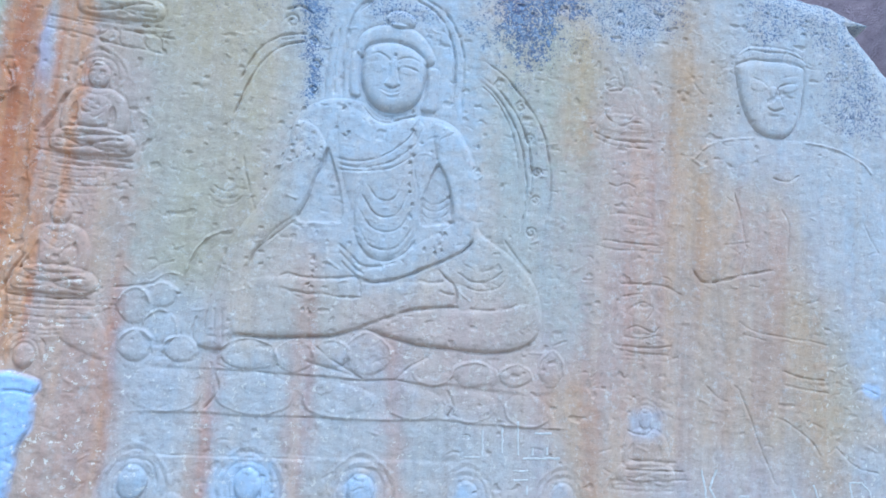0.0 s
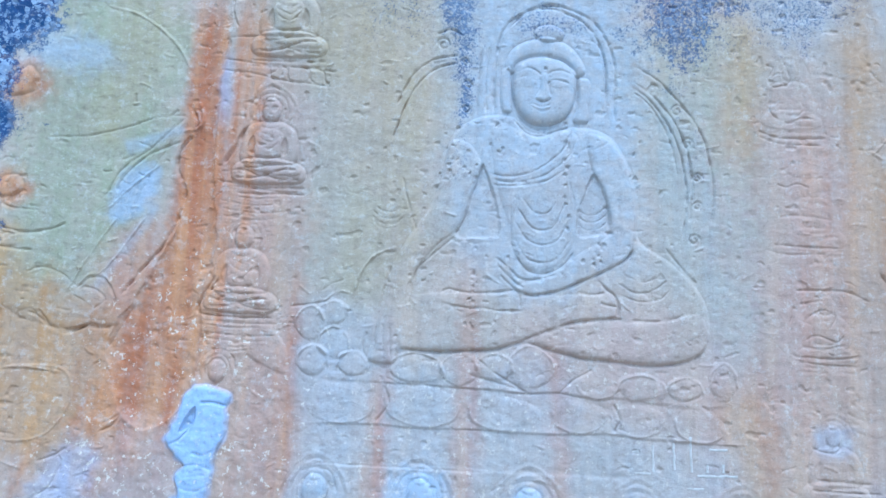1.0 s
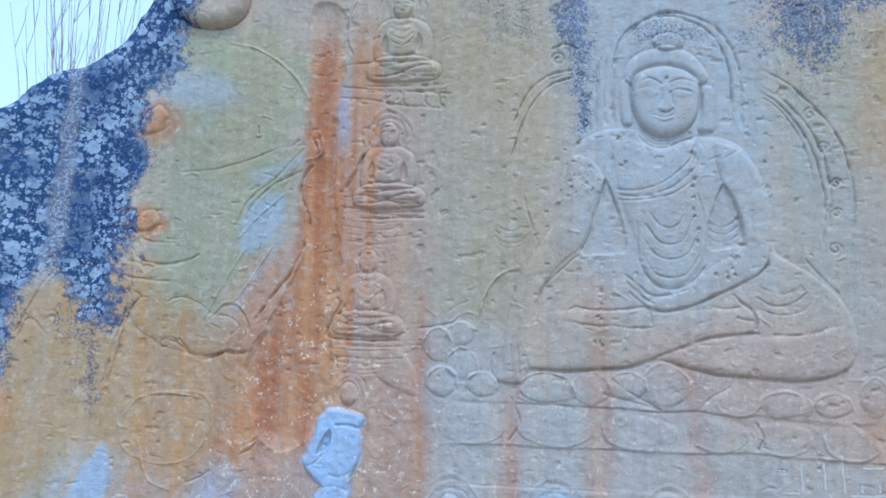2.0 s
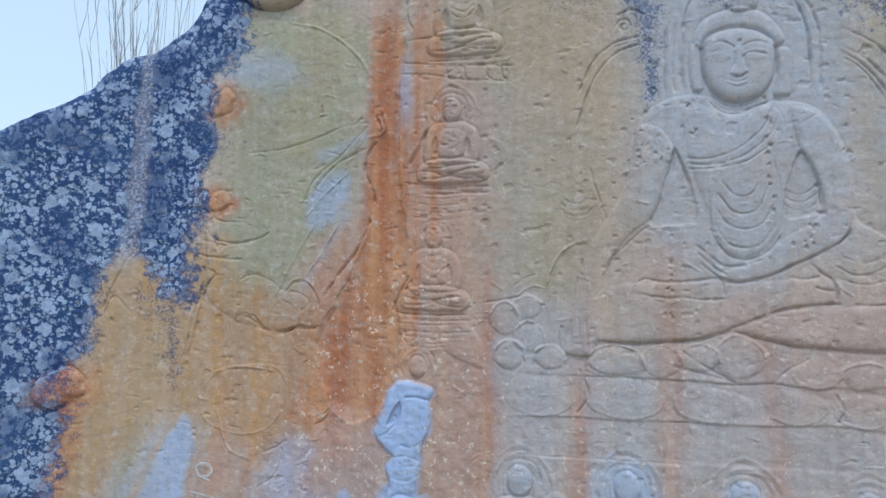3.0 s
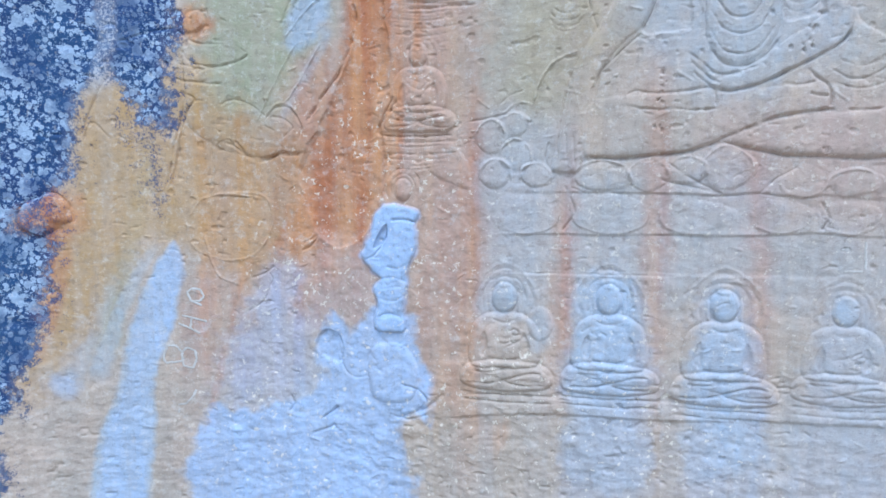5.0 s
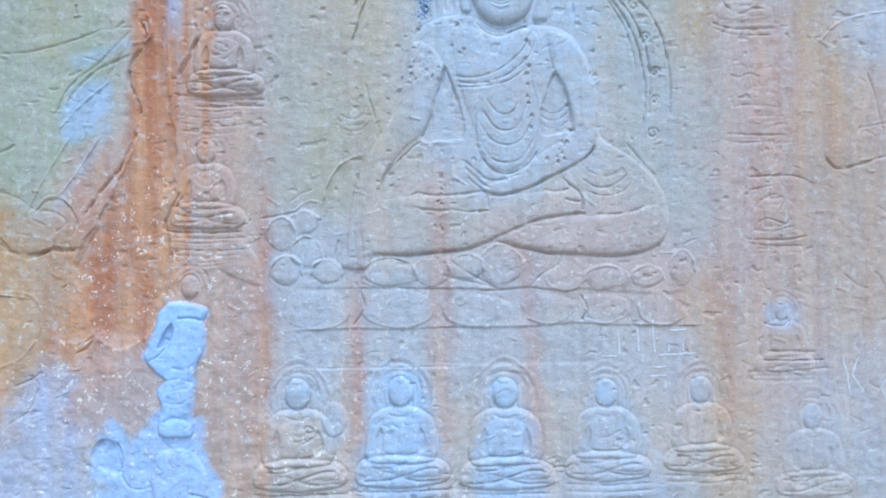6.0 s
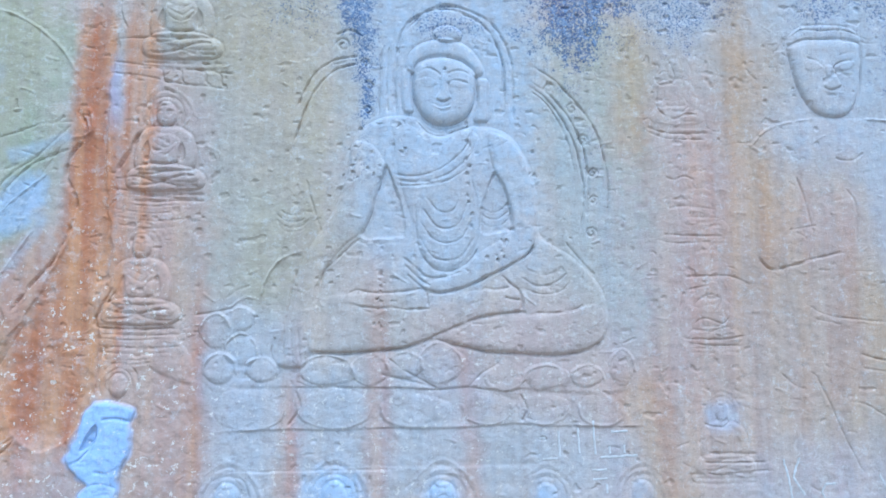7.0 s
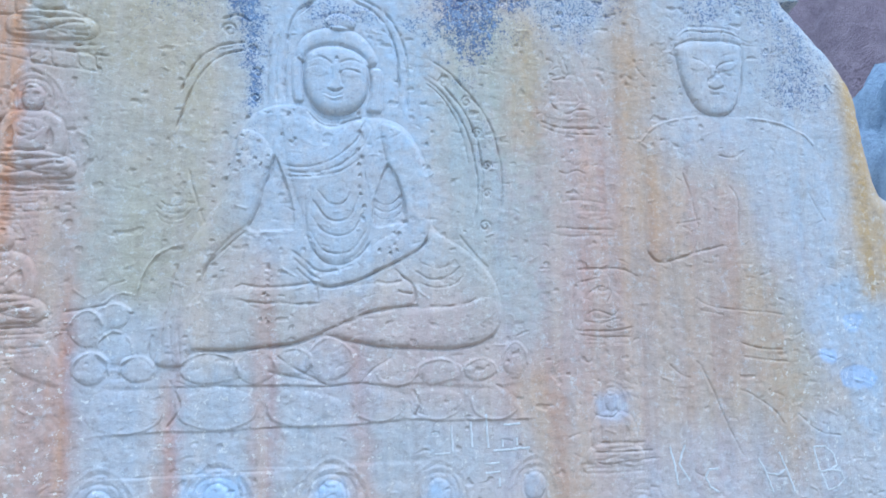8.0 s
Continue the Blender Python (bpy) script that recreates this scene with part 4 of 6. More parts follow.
streak('orange', [(-3.676, -1.075), (-3.917, -1.771), (-4.151, -2.861)], (0.08, 0.06), 0.6, 0.9, 0.4)
streak('orange', [(-2.021, -1.948), (-1.795, -2.510), (-1.470, -2.687)], (0.25, 0.25), 0.35, 0.9, 0.6)
stain('ochre', [(-5.018, 0.219), (-4.598, 0.300), (-4.178, 0.453), (-3.684, -0.039), (-3.280, -0.282), (-3.273, -1.064), (-3.872, -1.326), (-4.587, -1.082), (-5.231, -1.992), (-5.585, -2.300), (-5.397, -1.355), (-5.159, -0.586)], 0.85, 0.2, 0.12, 0.3)
streak('ochre', [(-3.100, 2.548), (-3.296, 1.777), (-3.493, 1.094)], (0.5, 0.3), 0.22, 0.9, 0.4)
streak('ochre', [(2.581, 3.562), (2.630, 1.974), (2.733, 1.096), (2.973, -0.266)], (0.38, 0.48), 0.60, 1.2, 0.25, 0.08, 0.25)
streak('ochre', [(3.513, 0.724), (3.842, -0.593), (4.059, -1.959)], (0.25, 0.4), 0.5, 1.1, 0.3, 0.05, 0.3)
streak('ochre', [(4.766, 2.197), (4.894, 0.978), (4.988, -0.199)], (0.2, 0.32), 0.9, 0.8, 0.25)
streak('ochre', [(1.776, 2.647), (1.706, 1.891), (1.632, 0.920)], (0.35, 0.3), 0.5, 1.1, 0.2, 0.06, 0.3)
streak('ochre', [(-1.685, 2.878), (-1.582, 1.602), (-1.588, 0.662)], (0.4, 0.3), 0.3, 1.0, 0.3, 0.08)
streak('ochre', [(1.619, -0.443), (1.898, -1.519), (1.958, -2.808)], (0.3, 0.4), 0.35, 0.9, 0.3)
stain('dark', [(-6.655, 2.668), (-4.758, 3.356), (-3.709, 3.078), (-3.901, 2.289), (-4.165, 1.792), (-4.089, 1.346), (-4.220, 0.948), (-4.250, 0.452), (-4.307, -0.043), (-4.596, 0.003), (-4.901, 0.246), (-5.098, -0.392), (-5.196, -1.120), (-5.394, -1.788), (-5.604, -2.298), (-5.777, -3.233), (-6.601, -3.211)], 1.0, 0.22, 0.16)
stain('dark', [(-4.812, 0.440), (-4.286, 0.448), (-4.315, -0.045), (-4.372, -0.588), (-4.510, -0.810), (-4.670, -0.687), (-4.753, -0.294)], 0.58, 0.24, 0.18, 0.2)
stain('dark', [(0.833, 3.307), (2.397, 3.258), (1.962, 2.615), (1.642, 2.365), (1.468, 2.022), (1.198, 1.794), (1.000, 1.987), (0.815, 2.211)], 0.68, 0.34, 0.14, 0.12)
stain('dark', [(0.588, 3.314), (2.809, 3.246), (2.229, 2.109), (1.864, 2.020), (1.526, 1.749), (1.228, 1.477), (0.934, 1.840), (0.741, 2.258)], 0.34, 0.3, 0.14, 0.1)
stain('dark', [(-0.745, 3.356), (-0.417, 3.345), (-0.396, 2.269), (-0.448, 1.513), (-0.607, 1.512), (-0.643, 2.080), (-0.743, 2.369)], 0.62, 0.14, 0.1, 0.1)
stain('dark', [(-1.584, 3.381), (-0.698, 3.354), (-0.718, 2.320), (-1.037, 2.106), (-1.418, 2.230)], 0.42, 0.3, 0.12, 0.15)
stain('dark', [(-0.149, 2.458), (0.188, 2.525), (0.500, 2.355), (0.369, 2.168), (-0.077, 2.195)], 0.45, 0.12, 0.08)
stain('dark', [(3.105, 3.166), (4.179, 3.253), (4.615, 2.135), (4.633, 1.655), (4.168, 1.559), (3.789, 1.728), (3.803, 2.359), (3.115, 2.320)], 0.47, 0.3, 0.12, 0.1)
stain('dark', [(1.731, 2.848), (2.716, 2.922), (2.478, 2.283), (2.062, 2.108), (1.815, 2.245)], 0.5, 0.3, 0.12, 0.1)
streak('pale', [(-4.696, 2.372), (-4.769, 1.332), (-4.887, 0.148)], (0.07, 0.16), 0.35, 1.1, 0.4, 0.09)
clear([(-4.714, 2.371), (-4.769, 1.332), (-4.874, 0.148)], (0.06, 0.14))
clear([(-5.460, -0.872), (-5.321, -0.802), (-5.199, -0.732)], (0.20, 0.20))
clear([(-4.092, 1.793), (-4.091, 1.594), (-4.123, 0.776), (-4.083, 0.677)], (0.10, 0.12))
stain('pale', [(-3.998, 2.141), (-3.500, 1.982), (-3.498, 1.785), (-3.946, 1.793), (-4.283, 1.642), (-4.189, 1.842)], 0.75, 0.14, 0.1)
stain('chalk', [(-3.239, 0.942), (-3.012, 1.032), (-3.035, 0.742), (-3.236, 0.550), (-3.363, 0.601)], 0.55, 0.07, 0.05)
streak('pale', [(-2.761, 1.359), (-3.089, 1.230), (-3.291, 1.139)], (0.06, 0.1), 0.6, 0.9, 0.2)
streak('pale', [(-2.984, 0.740), (-3.184, 0.354), (-3.433, -0.038)], (0.08, 0.06), 0.55, 0.9, 0.2)
streak('chalk', [(-2.513, 2.105), (-2.501, 1.724), (-2.527, 1.250)], (0.1, 0.09), 0.5, 1.0, 0.1, 0.05, 0.4)
stain('pale', [(-4.362, -1.053), (-4.296, -1.178), (-4.278, -1.329), (-4.337, -1.608), (-4.397, -1.811), (-4.484, -2.025), (-4.553, -2.270), (-4.585, -2.743), (-4.653, -3.406), (-5.151, -3.378), (-5.026, -2.820), (-4.896, -2.467), (-4.820, -2.113), (-4.744, -1.860), (-4.630, -1.532), (-4.477, -1.214)], 0.85, 0.03, 0.03, 0.1, False)
stain('chalk', [(-4.362, -1.063), (-4.301, -1.193), (-4.287, -1.329), (-4.352, -1.608), (-4.416, -1.811), (-4.503, -2.025), (-4.571, -2.270), (-4.613, -2.743), (-4.699, -3.404), (-5.086, -3.383), (-4.968, -2.823), (-4.851, -2.418), (-4.774, -2.063), (-4.698, -1.810), (-4.612, -1.532), (-4.468, -1.229)], 0.62, 0.035, 0.05, 0.35, False)
streak('pale', [(-4.476, -1.028), (-4.633, -1.305), (-4.797, -1.631), (-4.913, -1.958), (-5.019, -2.310)], (0.05, 0.12), 0.6, 0.7, 0.3, 0.02)
streak('pale', [(-4.838, -1.304), (-4.885, -1.504), (-5.045, -1.903), (-5.223, -2.300)], (0.06, 0.16), 0.45, 0.9, 0.5, 0.05)
stain('chalk', [(-5.306, -2.194), (-5.157, -2.177), (-5.181, -2.327), (-5.296, -2.336)], 0.5, 0.06, 0.06)
stain('pale', [(-3.481, -1.255), (-3.347, -1.398), (-3.410, -1.779), (-3.083, -1.971), (-3.202, -2.556), (-3.901, -2.447), (-3.878, -1.963), (-3.680, -1.585)], 0.5, 0.12, 0.1, 0.3)
stain('pale', [(-0.528, 1.507), (-0.421, 2.628), (0.733, 2.786), (0.759, 1.622), (0.875, 1.256), (0.921, 0.517), (0.707, 0.273), (0.006, 0.089), (-0.548, 0.488), (-0.716, 0.919)], 0.55, 0.25, 0.1, 0.15)
stain('pale', [(2.009, 2.909), (4.518, 3.303), (4.471, 0.111), (3.886, 0.266), (3.611, 1.175), (2.886, 1.110), (2.823, 1.546), (3.075, 1.771), (3.011, 2.270), (2.036, 2.255)], 0.55, 0.2, 0.14, 0.25)
stain('pale', [(-1.818, -0.083), (-1.301, -0.004), (-0.890, -0.403), (0.314, -0.505), (0.328, -1.275), (-1.652, -1.585), (-1.700, -0.616)], 0.45, 0.25, 0.14, 0.25)
stain('pale', [(0.347, -0.956), (1.745, -0.983), (1.724, -1.494), (0.390, -1.533)], 0.42, 0.25, 0.14, 0.3)
stain('pale', [(4.273, 0.009), (5.014, 0.205), (4.867, -1.373), (4.541, -0.781), (4.281, -0.580)], 0.7, 0.14, 0.14, 0.2)
stain('pale', [(2.677, -1.225), (4.885, -1.181), (4.737, -2.765), (2.632, -2.154)], 0.45, 0.25, 0.16, 0.3)
stain('pale', [(-2.030, -2.423), (1.459, -2.280), (1.705, -4.368), (-2.076, -4.706)], 0.42, 0.25, 0.16, 0.3)
stain('pale', [(-0.916, -1.289), (-0.513, -1.286), (-0.389, -1.731), (-0.332, -2.282), (-0.380, -2.921), (-1.056, -2.954), (-1.052, -1.926)], 0.9, 0.1, 0.07, 0.15)
stain('chalk', [(-0.915, -1.308), (-0.544, -1.305), (-0.454, -1.726), (-0.385, -2.357), (-0.423, -3.099), (-1.055, -3.133), (-0.984, -2.285), (-0.960, -1.736)], 0.28, 0.10, 0.12, 0.3)
stain('chalk', [(-0.051, -1.366), (0.243, -1.363), (0.312, -1.712), (0.428, -2.240), (0.402, -3.056), (-0.181, -3.087), (-0.125, -2.258)], 0.26, 0.10, 0.12, 0.3)
stain('chalk', [(0.819, -1.401), (1.040, -1.398), (1.196, -1.868), (1.412, -2.295), (1.398, -3.003), (0.656, -3.042), (0.716, -2.142)], 0.16, 0.12, 0.1, 0.3)
stain('pale', [(-0.002, -1.679), (0.293, -1.630), (0.403, -1.892), (0.439, -2.608), (-0.115, -2.908), (-0.166, -2.267)], 0.8, 0.1, 0.07, 0.15)
stain('pale', [(0.762, -1.363), (1.066, -1.360), (1.296, -2.220), (0.725, -2.283)], 0.45, 0.1, 0.07, 0.15)
stain('pale', [(-1.729, -1.295), (-1.364, -1.315), (-1.276, -1.610), (-1.735, -1.640)], 0.55, 0.1, 0.07, 0.15)
stain('pale', [(2.554, -0.903), (2.518, -0.976), (2.433, -1.019), (2.331, -1.015), (2.250, -0.966), (2.222, -0.891), (2.256, -0.818), (2.341, -0.774), (2.444, -0.778), (2.525, -0.827)], 0.8, 0.07, 0.06)
stain('chalk', [(-2.624, -0.809), (-2.541, -0.737), (-2.418, -0.710), (-2.292, -0.738), (-2.232, -0.784), (-2.253, -0.875), (-2.261, -1.020), (-2.288, -1.135), (-2.319, -1.250), (-2.332, -1.388), (-2.352, -1.621), (-2.389, -1.772), (-2.605, -1.776), (-2.623, -1.578), (-2.643, -1.438), (-2.592, -1.344), (-2.677, -1.280), (-2.736, -1.187), (-2.703, -1.058), (-2.661, -0.929)], 1.0, 0.03, 0.05, 0)
stain('chalk', [(-3.091, -1.831), (-2.967, -1.734), (-2.824, -1.794), (-2.623, -1.578), (-2.347, -1.598), (-2.322, -1.949), (-2.191, -2.229), (-2.216, -2.478), (-2.401, -2.571), (-2.455, -3.504), (-4.205, -3.506), (-4.212, -2.764), (-4.089, -2.479), (-3.801, -2.525), (-3.519, -2.424), (-3.193, -2.352), (-3.151, -2.013)], 0.92, 0.06, 0.16, 0.12)
stain('chalk', [(-3.609, -1.297), (-3.402, -1.300), (-3.390, -1.583), (-3.496, -1.868), (-3.685, -1.961), (-3.803, -1.768)], 0.45, 0.10, 0.16, 0.4)
stain('chalk', [(-3.854, -1.719), (-3.249, -1.584), (-3.168, -1.965), (-3.183, -2.352), (-3.519, -2.424), (-4.042, -2.408)], 0.40, 0.16, 0.2, 0.4)
stain('olive', [(-2.155, 2.576), (-0.660, 2.788), (-0.635, 1.472), (-0.887, 0.461), (-1.281, 0.212), (-1.753, 0.049), (-1.941, 1.023)], 0.4, 0.6, 0.2, 0.3)
stain('olive', [(-3.951, 2.389), (-2.844, 2.330), (-2.837, 1.412), (-3.084, 0.597), (-3.484, 0.011), (-4.029, 0.008), (-4.135, 1.098)], 0.85, 0.2, 0.14, 0.2)
stain('olive', [(0.825, 2.062), (1.734, 2.318), (1.890, -0.054), (1.476, -0.262), (1.157, 0.444)], 0.42, 0.25, 0.14, 0.35)
stain('olive', [(2.695, 0.213), (3.958, 0.209), (4.196, -0.962), (2.933, -1.100)], 0.35, 0.25, 0.14, 0.35)
stain('pink', [(1.810, 1.735), (2.457, 1.805), (2.556, 0.363), (2.013, -0.682), (1.813, 0.588)], 0.5, 0.45, 0.2, 0.3)
stain('pink', [(0.020, -0.087), (1.466, -0.082), (1.860, -0.420), (1.509, -0.883), (0.074, -0.776)], 0.4, 0.25, 0.12, 0.35)
stain('pink', [(-2.492, 1.913), (-1.825, 1.857), (-1.795, 0.796), (-2.484, 0.820)], 0.5, 0.15, 0.1, 0.2)
stain('pink', [(-3.477, -0.874), (-2.669, -0.847), (-2.663, -1.705), (-3.471, -1.659)], 0.6, 0.18, 0.12, 0.2)
stain('pink', [(1.840, 1.406), (2.497, 1.477), (2.455, 0.500), (1.861, 0.450)], 0.35, 0.2, 0.12, 0.3)
stain('fleck', [(-3.041, 0.298), (-2.381, 0.504), (-2.277, -0.455), (-1.714, -1.561), (-3.711, -1.668), (-3.365, -0.408)], 0.8, 0.3, 0.14, 0)
stain('fleck', [(-3.725, -1.584), (-1.734, -1.571), (0.478, -2.426), (0.502, -3.526), (-3.801, -3.243)], 0.8, 0.3, 0.14, 0)
stain('fleck', [(-2.841, 0.300), (-1.832, 0.043), (-1.651, -1.592), (-2.778, -1.625)], 0.7, 0.3, 0.14, 0)
# the chalky blue body of the figure under the channel, its small head and the gap behind its arm
mound([(-2.624, -0.809), (-2.541, -0.737), (-2.418, -0.710), (-2.292, -0.738), (-2.232, -0.784), (-2.253, -0.875), (-2.261, -1.020), (-2.288, -1.135), (-2.319, -1.250), (-2.332, -1.388), (-2.352, -1.621), (-2.389, -1.772), (-2.605, -1.776), (-2.623, -1.578), (-2.643, -1.438), (-2.592, -1.344), (-2.677, -1.280), (-2.736, -1.187), (-2.703, -1.058), (-2.661, -0.929)], 0.030, 0.045, 12, True, 0.035, 0.004)
mound(oval(*[(-2.373, -0.611)][0], 0.075, 0.090), 0.022, 0.06, 12, True, 0.005, 0.006)
for ru in (0.105, 0.150):
    groove(oval(*[(-2.372, -0.602)][0], ru, ru * 1.1)[0:8], 0.008, 0.010)
mound([(-2.512, -0.892), (-2.516, -1.020), (-2.594, -1.094), (-2.627, -1.085), (-2.586, -0.984)], -0.030, 0.02)
groove([(-2.469, -0.860), (-2.365, -0.851), (-2.263, -0.874)], 0.011, 0.016)
groove([(-2.707, -1.197), (-2.634, -1.159), (-2.560, -1.076), (-2.519, -0.975), (-2.507, -0.874)], 0.010, 0.014)
groove([(-2.518, -1.251), (-2.423, -1.260), (-2.337, -1.222)], 0.010, 0.008)
groove([(-2.597, -1.354), (-2.473, -1.334), (-2.341, -1.370)], 0.010, 0.006)
groove([(-2.612, -1.508), (-2.479, -1.539), (-2.353, -1.481)], 0.010, 0.006)
groove([(-2.598, -1.681), (-2.505, -1.642), (-2.406, -1.669), (-2.374, -1.743)], 0.010, 0.010)
groove([(-2.571, -1.437), (-2.451, -1.417), (-2.380, -1.407)], 0.008, 0.005)
mound([(-3.126, -1.860), (-3.029, -1.830), (-2.935, -1.915), (-2.920, -2.034), (-2.982, -2.131), (-3.096, -2.085), (-3.149, -1.965)], -0.022, 0.06, 0, True, 0.08)
mound([(-2.579, -1.695), (-2.387, -1.668), (-2.362, -1.832), (-2.465, -1.914), (-2.583, -1.837)], 0.010, 0.05)
mound([(-2.659, -1.957), (-2.393, -1.903), (-2.256, -2.136), (-2.333, -2.377), (-2.647, -2.363)], 0.018, 0.08)
groove([(-2.971, -1.830), (-2.917, -1.962), (-2.932, -2.097), (-2.838, -2.200), (-2.691, -2.196)], 0.011, 0.014)
groove([(-2.402, -2.236), (-2.259, -2.288), (-2.185, -2.372), (-2.263, -2.460)], 0.011, 0.014)
groove([(-2.468, -2.525), (-2.338, -2.545), (-2.188, -2.496)], 0.011, 0.016)
groove([(-3.198, -2.733), (-3.075, -2.682), (-3.000, -2.641)], 0.012, 0.020)
groove([(-3.120, -2.595), (-2.995, -2.505), (-2.969, -2.470)], 0.012, 0.020)
groove([(-3.400, -2.391), (-3.370, -2.474), (-3.407, -2.547)], 0.012, 0.018)
stain('orange', [(-2.583, 0.824), (-1.818, 0.797), (-1.811, -0.261), (-1.992, -1.004), (-2.668, -1.037), (-2.601, -0.034)], 0.32, 0.25, 0.12, 0.35)
stain('ochre', [(-1.922, 2.421), (-0.817, 2.298), (-0.932, 0.413), (-1.540, 0.015), (-1.817, 0.567)], 0.32, 0.5, 0.25, 0.2)
stain('olive', [(-1.683, 1.112), (-1.106, 0.994), (-1.187, 0.016), (-1.676, 0.106)], 0.6, 0.3, 0.2, 0.2)
stain('pink', [(-3.079, 0.697), (-1.796, 0.818), (-1.534, -1.589), (-2.778, -1.625)], 0.25, 0.25, 0.12, 0.3)
stain('ochre', [(-2.317, -2.384), (-0.165, -2.381), (-0.152, -3.568), (-2.449, -3.717)], 0.35, 0.25, 0.16, 0.5)
streak('orange', [(-1.933, 0.589), (-1.797, -0.457), (-1.720, -1.666)], (0.1, 0.16), 0.45, 1.0, 0.4, 0.04, 0.3)
stain('ochre', [(3.012, 2.418), (2.746, 0.213), (2.494, 0.214), (2.483, 2.386)], 0.35, 0.3, 0.12, 0.3)
stain('pale', [(-0.571, 2.800), (0.673, 2.976), (0.864, 1.443), (0.656, 1.048), (-0.414, 0.948), (-0.619, 1.291)], 0.7, 0.25, 0.1, 0.1)
stain('pale', [(-1.420, -1.479), (-1.444, -1.570), (-1.504, -1.628), (-1.578, -1.629), (-1.637, -1.573), (-1.658, -1.482), (-1.634, -1.391), (-1.574, -1.334), (-1.501, -1.334), (-1.442, -1.389)], 0.75, 0.05, 0.03)
stain('pale', [(-0.608, -1.470), (-0.630, -1.559), (-0.687, -1.615), (-0.757, -1.616), (-0.815, -1.562), (-0.837, -1.472), (-0.815, -1.383), (-0.758, -1.327), (-0.687, -1.327), (-0.630, -1.381)], 0.75, 0.05, 0.03)
stain('pale', [(0.223, -1.477), (0.204, -1.565), (0.150, -1.620), (0.082, -1.621), (0.026, -1.567), (0.004, -1.480), (0.023, -1.392), (0.078, -1.338), (0.145, -1.337), (0.201, -1.390)], 0.75, 0.05, 0.03)
stain('pale', [(1.021, -1.489), (1.005, -1.568), (0.958, -1.617), (0.898, -1.618), (0.848, -1.570), (0.827, -1.491), (0.843, -1.412), (0.891, -1.363), (0.951, -1.362), (1.000, -1.410)], 0.75, 0.05, 0.03)
stain('pale', [(1.788, -1.487), (1.774, -1.565), (1.729, -1.613), (1.671, -1.614), (1.622, -1.567), (1.601, -1.490), (1.616, -1.412), (1.661, -1.364), (1.718, -1.363), (1.767, -1.410)], 0.75, 0.05, 0.03)
stain('pale', [(2.693, -1.719), (2.672, -1.786), (2.624, -1.827), (2.566, -1.826), (2.522, -1.783), (2.507, -1.715), (2.527, -1.648), (2.576, -1.607), (2.633, -1.608), (2.678, -1.651)], 0.75, 0.05, 0.03)
stain('dark', [(-0.631, 1.427), (-0.435, 1.448), (-0.394, 1.222), (-0.458, 0.944), (-0.652, 0.925), (-0.654, 1.196)], 0.36, 0.16, 0.12, 0.1)
stain('dark', [(0.530, 0.874), (0.668, 0.864), (0.724, 0.570), (0.599, 0.537)], 0.3, 0.16, 0.12, 0.1)
stain('dark', [(0.514, 0.439), (0.899, 0.492), (0.886, 0.332), (0.617, 0.267), (0.725, 0.005), (0.542, 0.037)], 0.3, 0.16, 0.12, 0.1)
stain('dark', [(0.828, 2.014), (1.376, 1.640), (1.475, 1.124), (1.386, 0.554), (1.268, 0.545), (1.285, 1.107), (1.090, 1.610)], 0.34, 0.16, 0.12, 0.1)
stain('dark', [(-0.787, 2.199), (-0.523, 2.232), (-0.487, 1.813), (-0.332, 1.551), (-0.548, 1.482), (-0.659, 1.747)], 0.34, 0.16, 0.12, 0.1)
stain('dark', [(0.202, 2.276), (0.576, 2.274), (0.734, 2.003), (0.765, 1.528), (0.626, 1.513), (0.574, 1.936)], 0.3, 0.16, 0.12, 0.1)
stain('pale', [(-4.999, 0.636), (-4.804, 0.690), (-4.822, 0.247), (-5.018, 0.219)], 0.6, 0.12, 0.1)
streak('pale', [(-5.017, 0.195), (-5.140, -0.294), (-5.200, -0.683)], (0.07, 0.05), 0.6, 1.0, 0.2)
streak('ochre', [(-4.951, -0.000), (-5.156, -0.976), (-5.470, -2.119)], (0.2, 0.3), 0.7, 1.0, 0.4)
stain('orange', [(-4.174, -0.042), (-3.482, -0.186), (-3.475, -1.070), (-3.921, -1.376), (-4.213, -1.082)], 0.3, 0.25, 0.16, 0.5)
stain('pale', [(0.890, 1.780), (1.594, 1.136), (1.899, -0.236), (1.481, -0.351), (1.154, 0.490)], 0.4, 0.3, 0.12, 0.4)
stain('pale', [(-1.710, -0.043), (-1.045, -0.102), (-1.004, -0.977), (-1.725, -1.022)], 0.5, 0.2, 0.12, 0.3)
groove([(-1.661, -0.971), (-1.164, -0.952), (-0.713, -0.961), (-0.381, -0.946), (0.002, -0.958), (0.347, -0.947), (0.697, -0.927), (1.011, -0.948), (1.420, -0.953), (1.754, -0.960)], 0.01, -0.008)
stain('orange', [(1.787, 1.154), (2.773, 1.491), (3.723, 0.741), (4.056, -1.508), (1.728, -1.571)], 0.3, 0.75, 0.25, 0.35)
stain('pink', [(2.500, 0.548), (3.618, 0.732), (3.842, -0.593), (2.842, -0.914)], 0.3, 0.3, 0.16, 0.3)
stain('orange', [(-3.484, 0.011), (-2.830, 0.447), (-2.768, -1.042), (-3.271, -1.357), (-3.577, -0.876)], 0.6, 0.25, 0.14, 0.4)
stain('orange', [(-2.576, -0.034), (-1.812, -0.123), (-1.798, -2.186), (-2.267, -2.235), (-2.326, -0.833)], 0.3, 0.2, 0.12, 0.4)
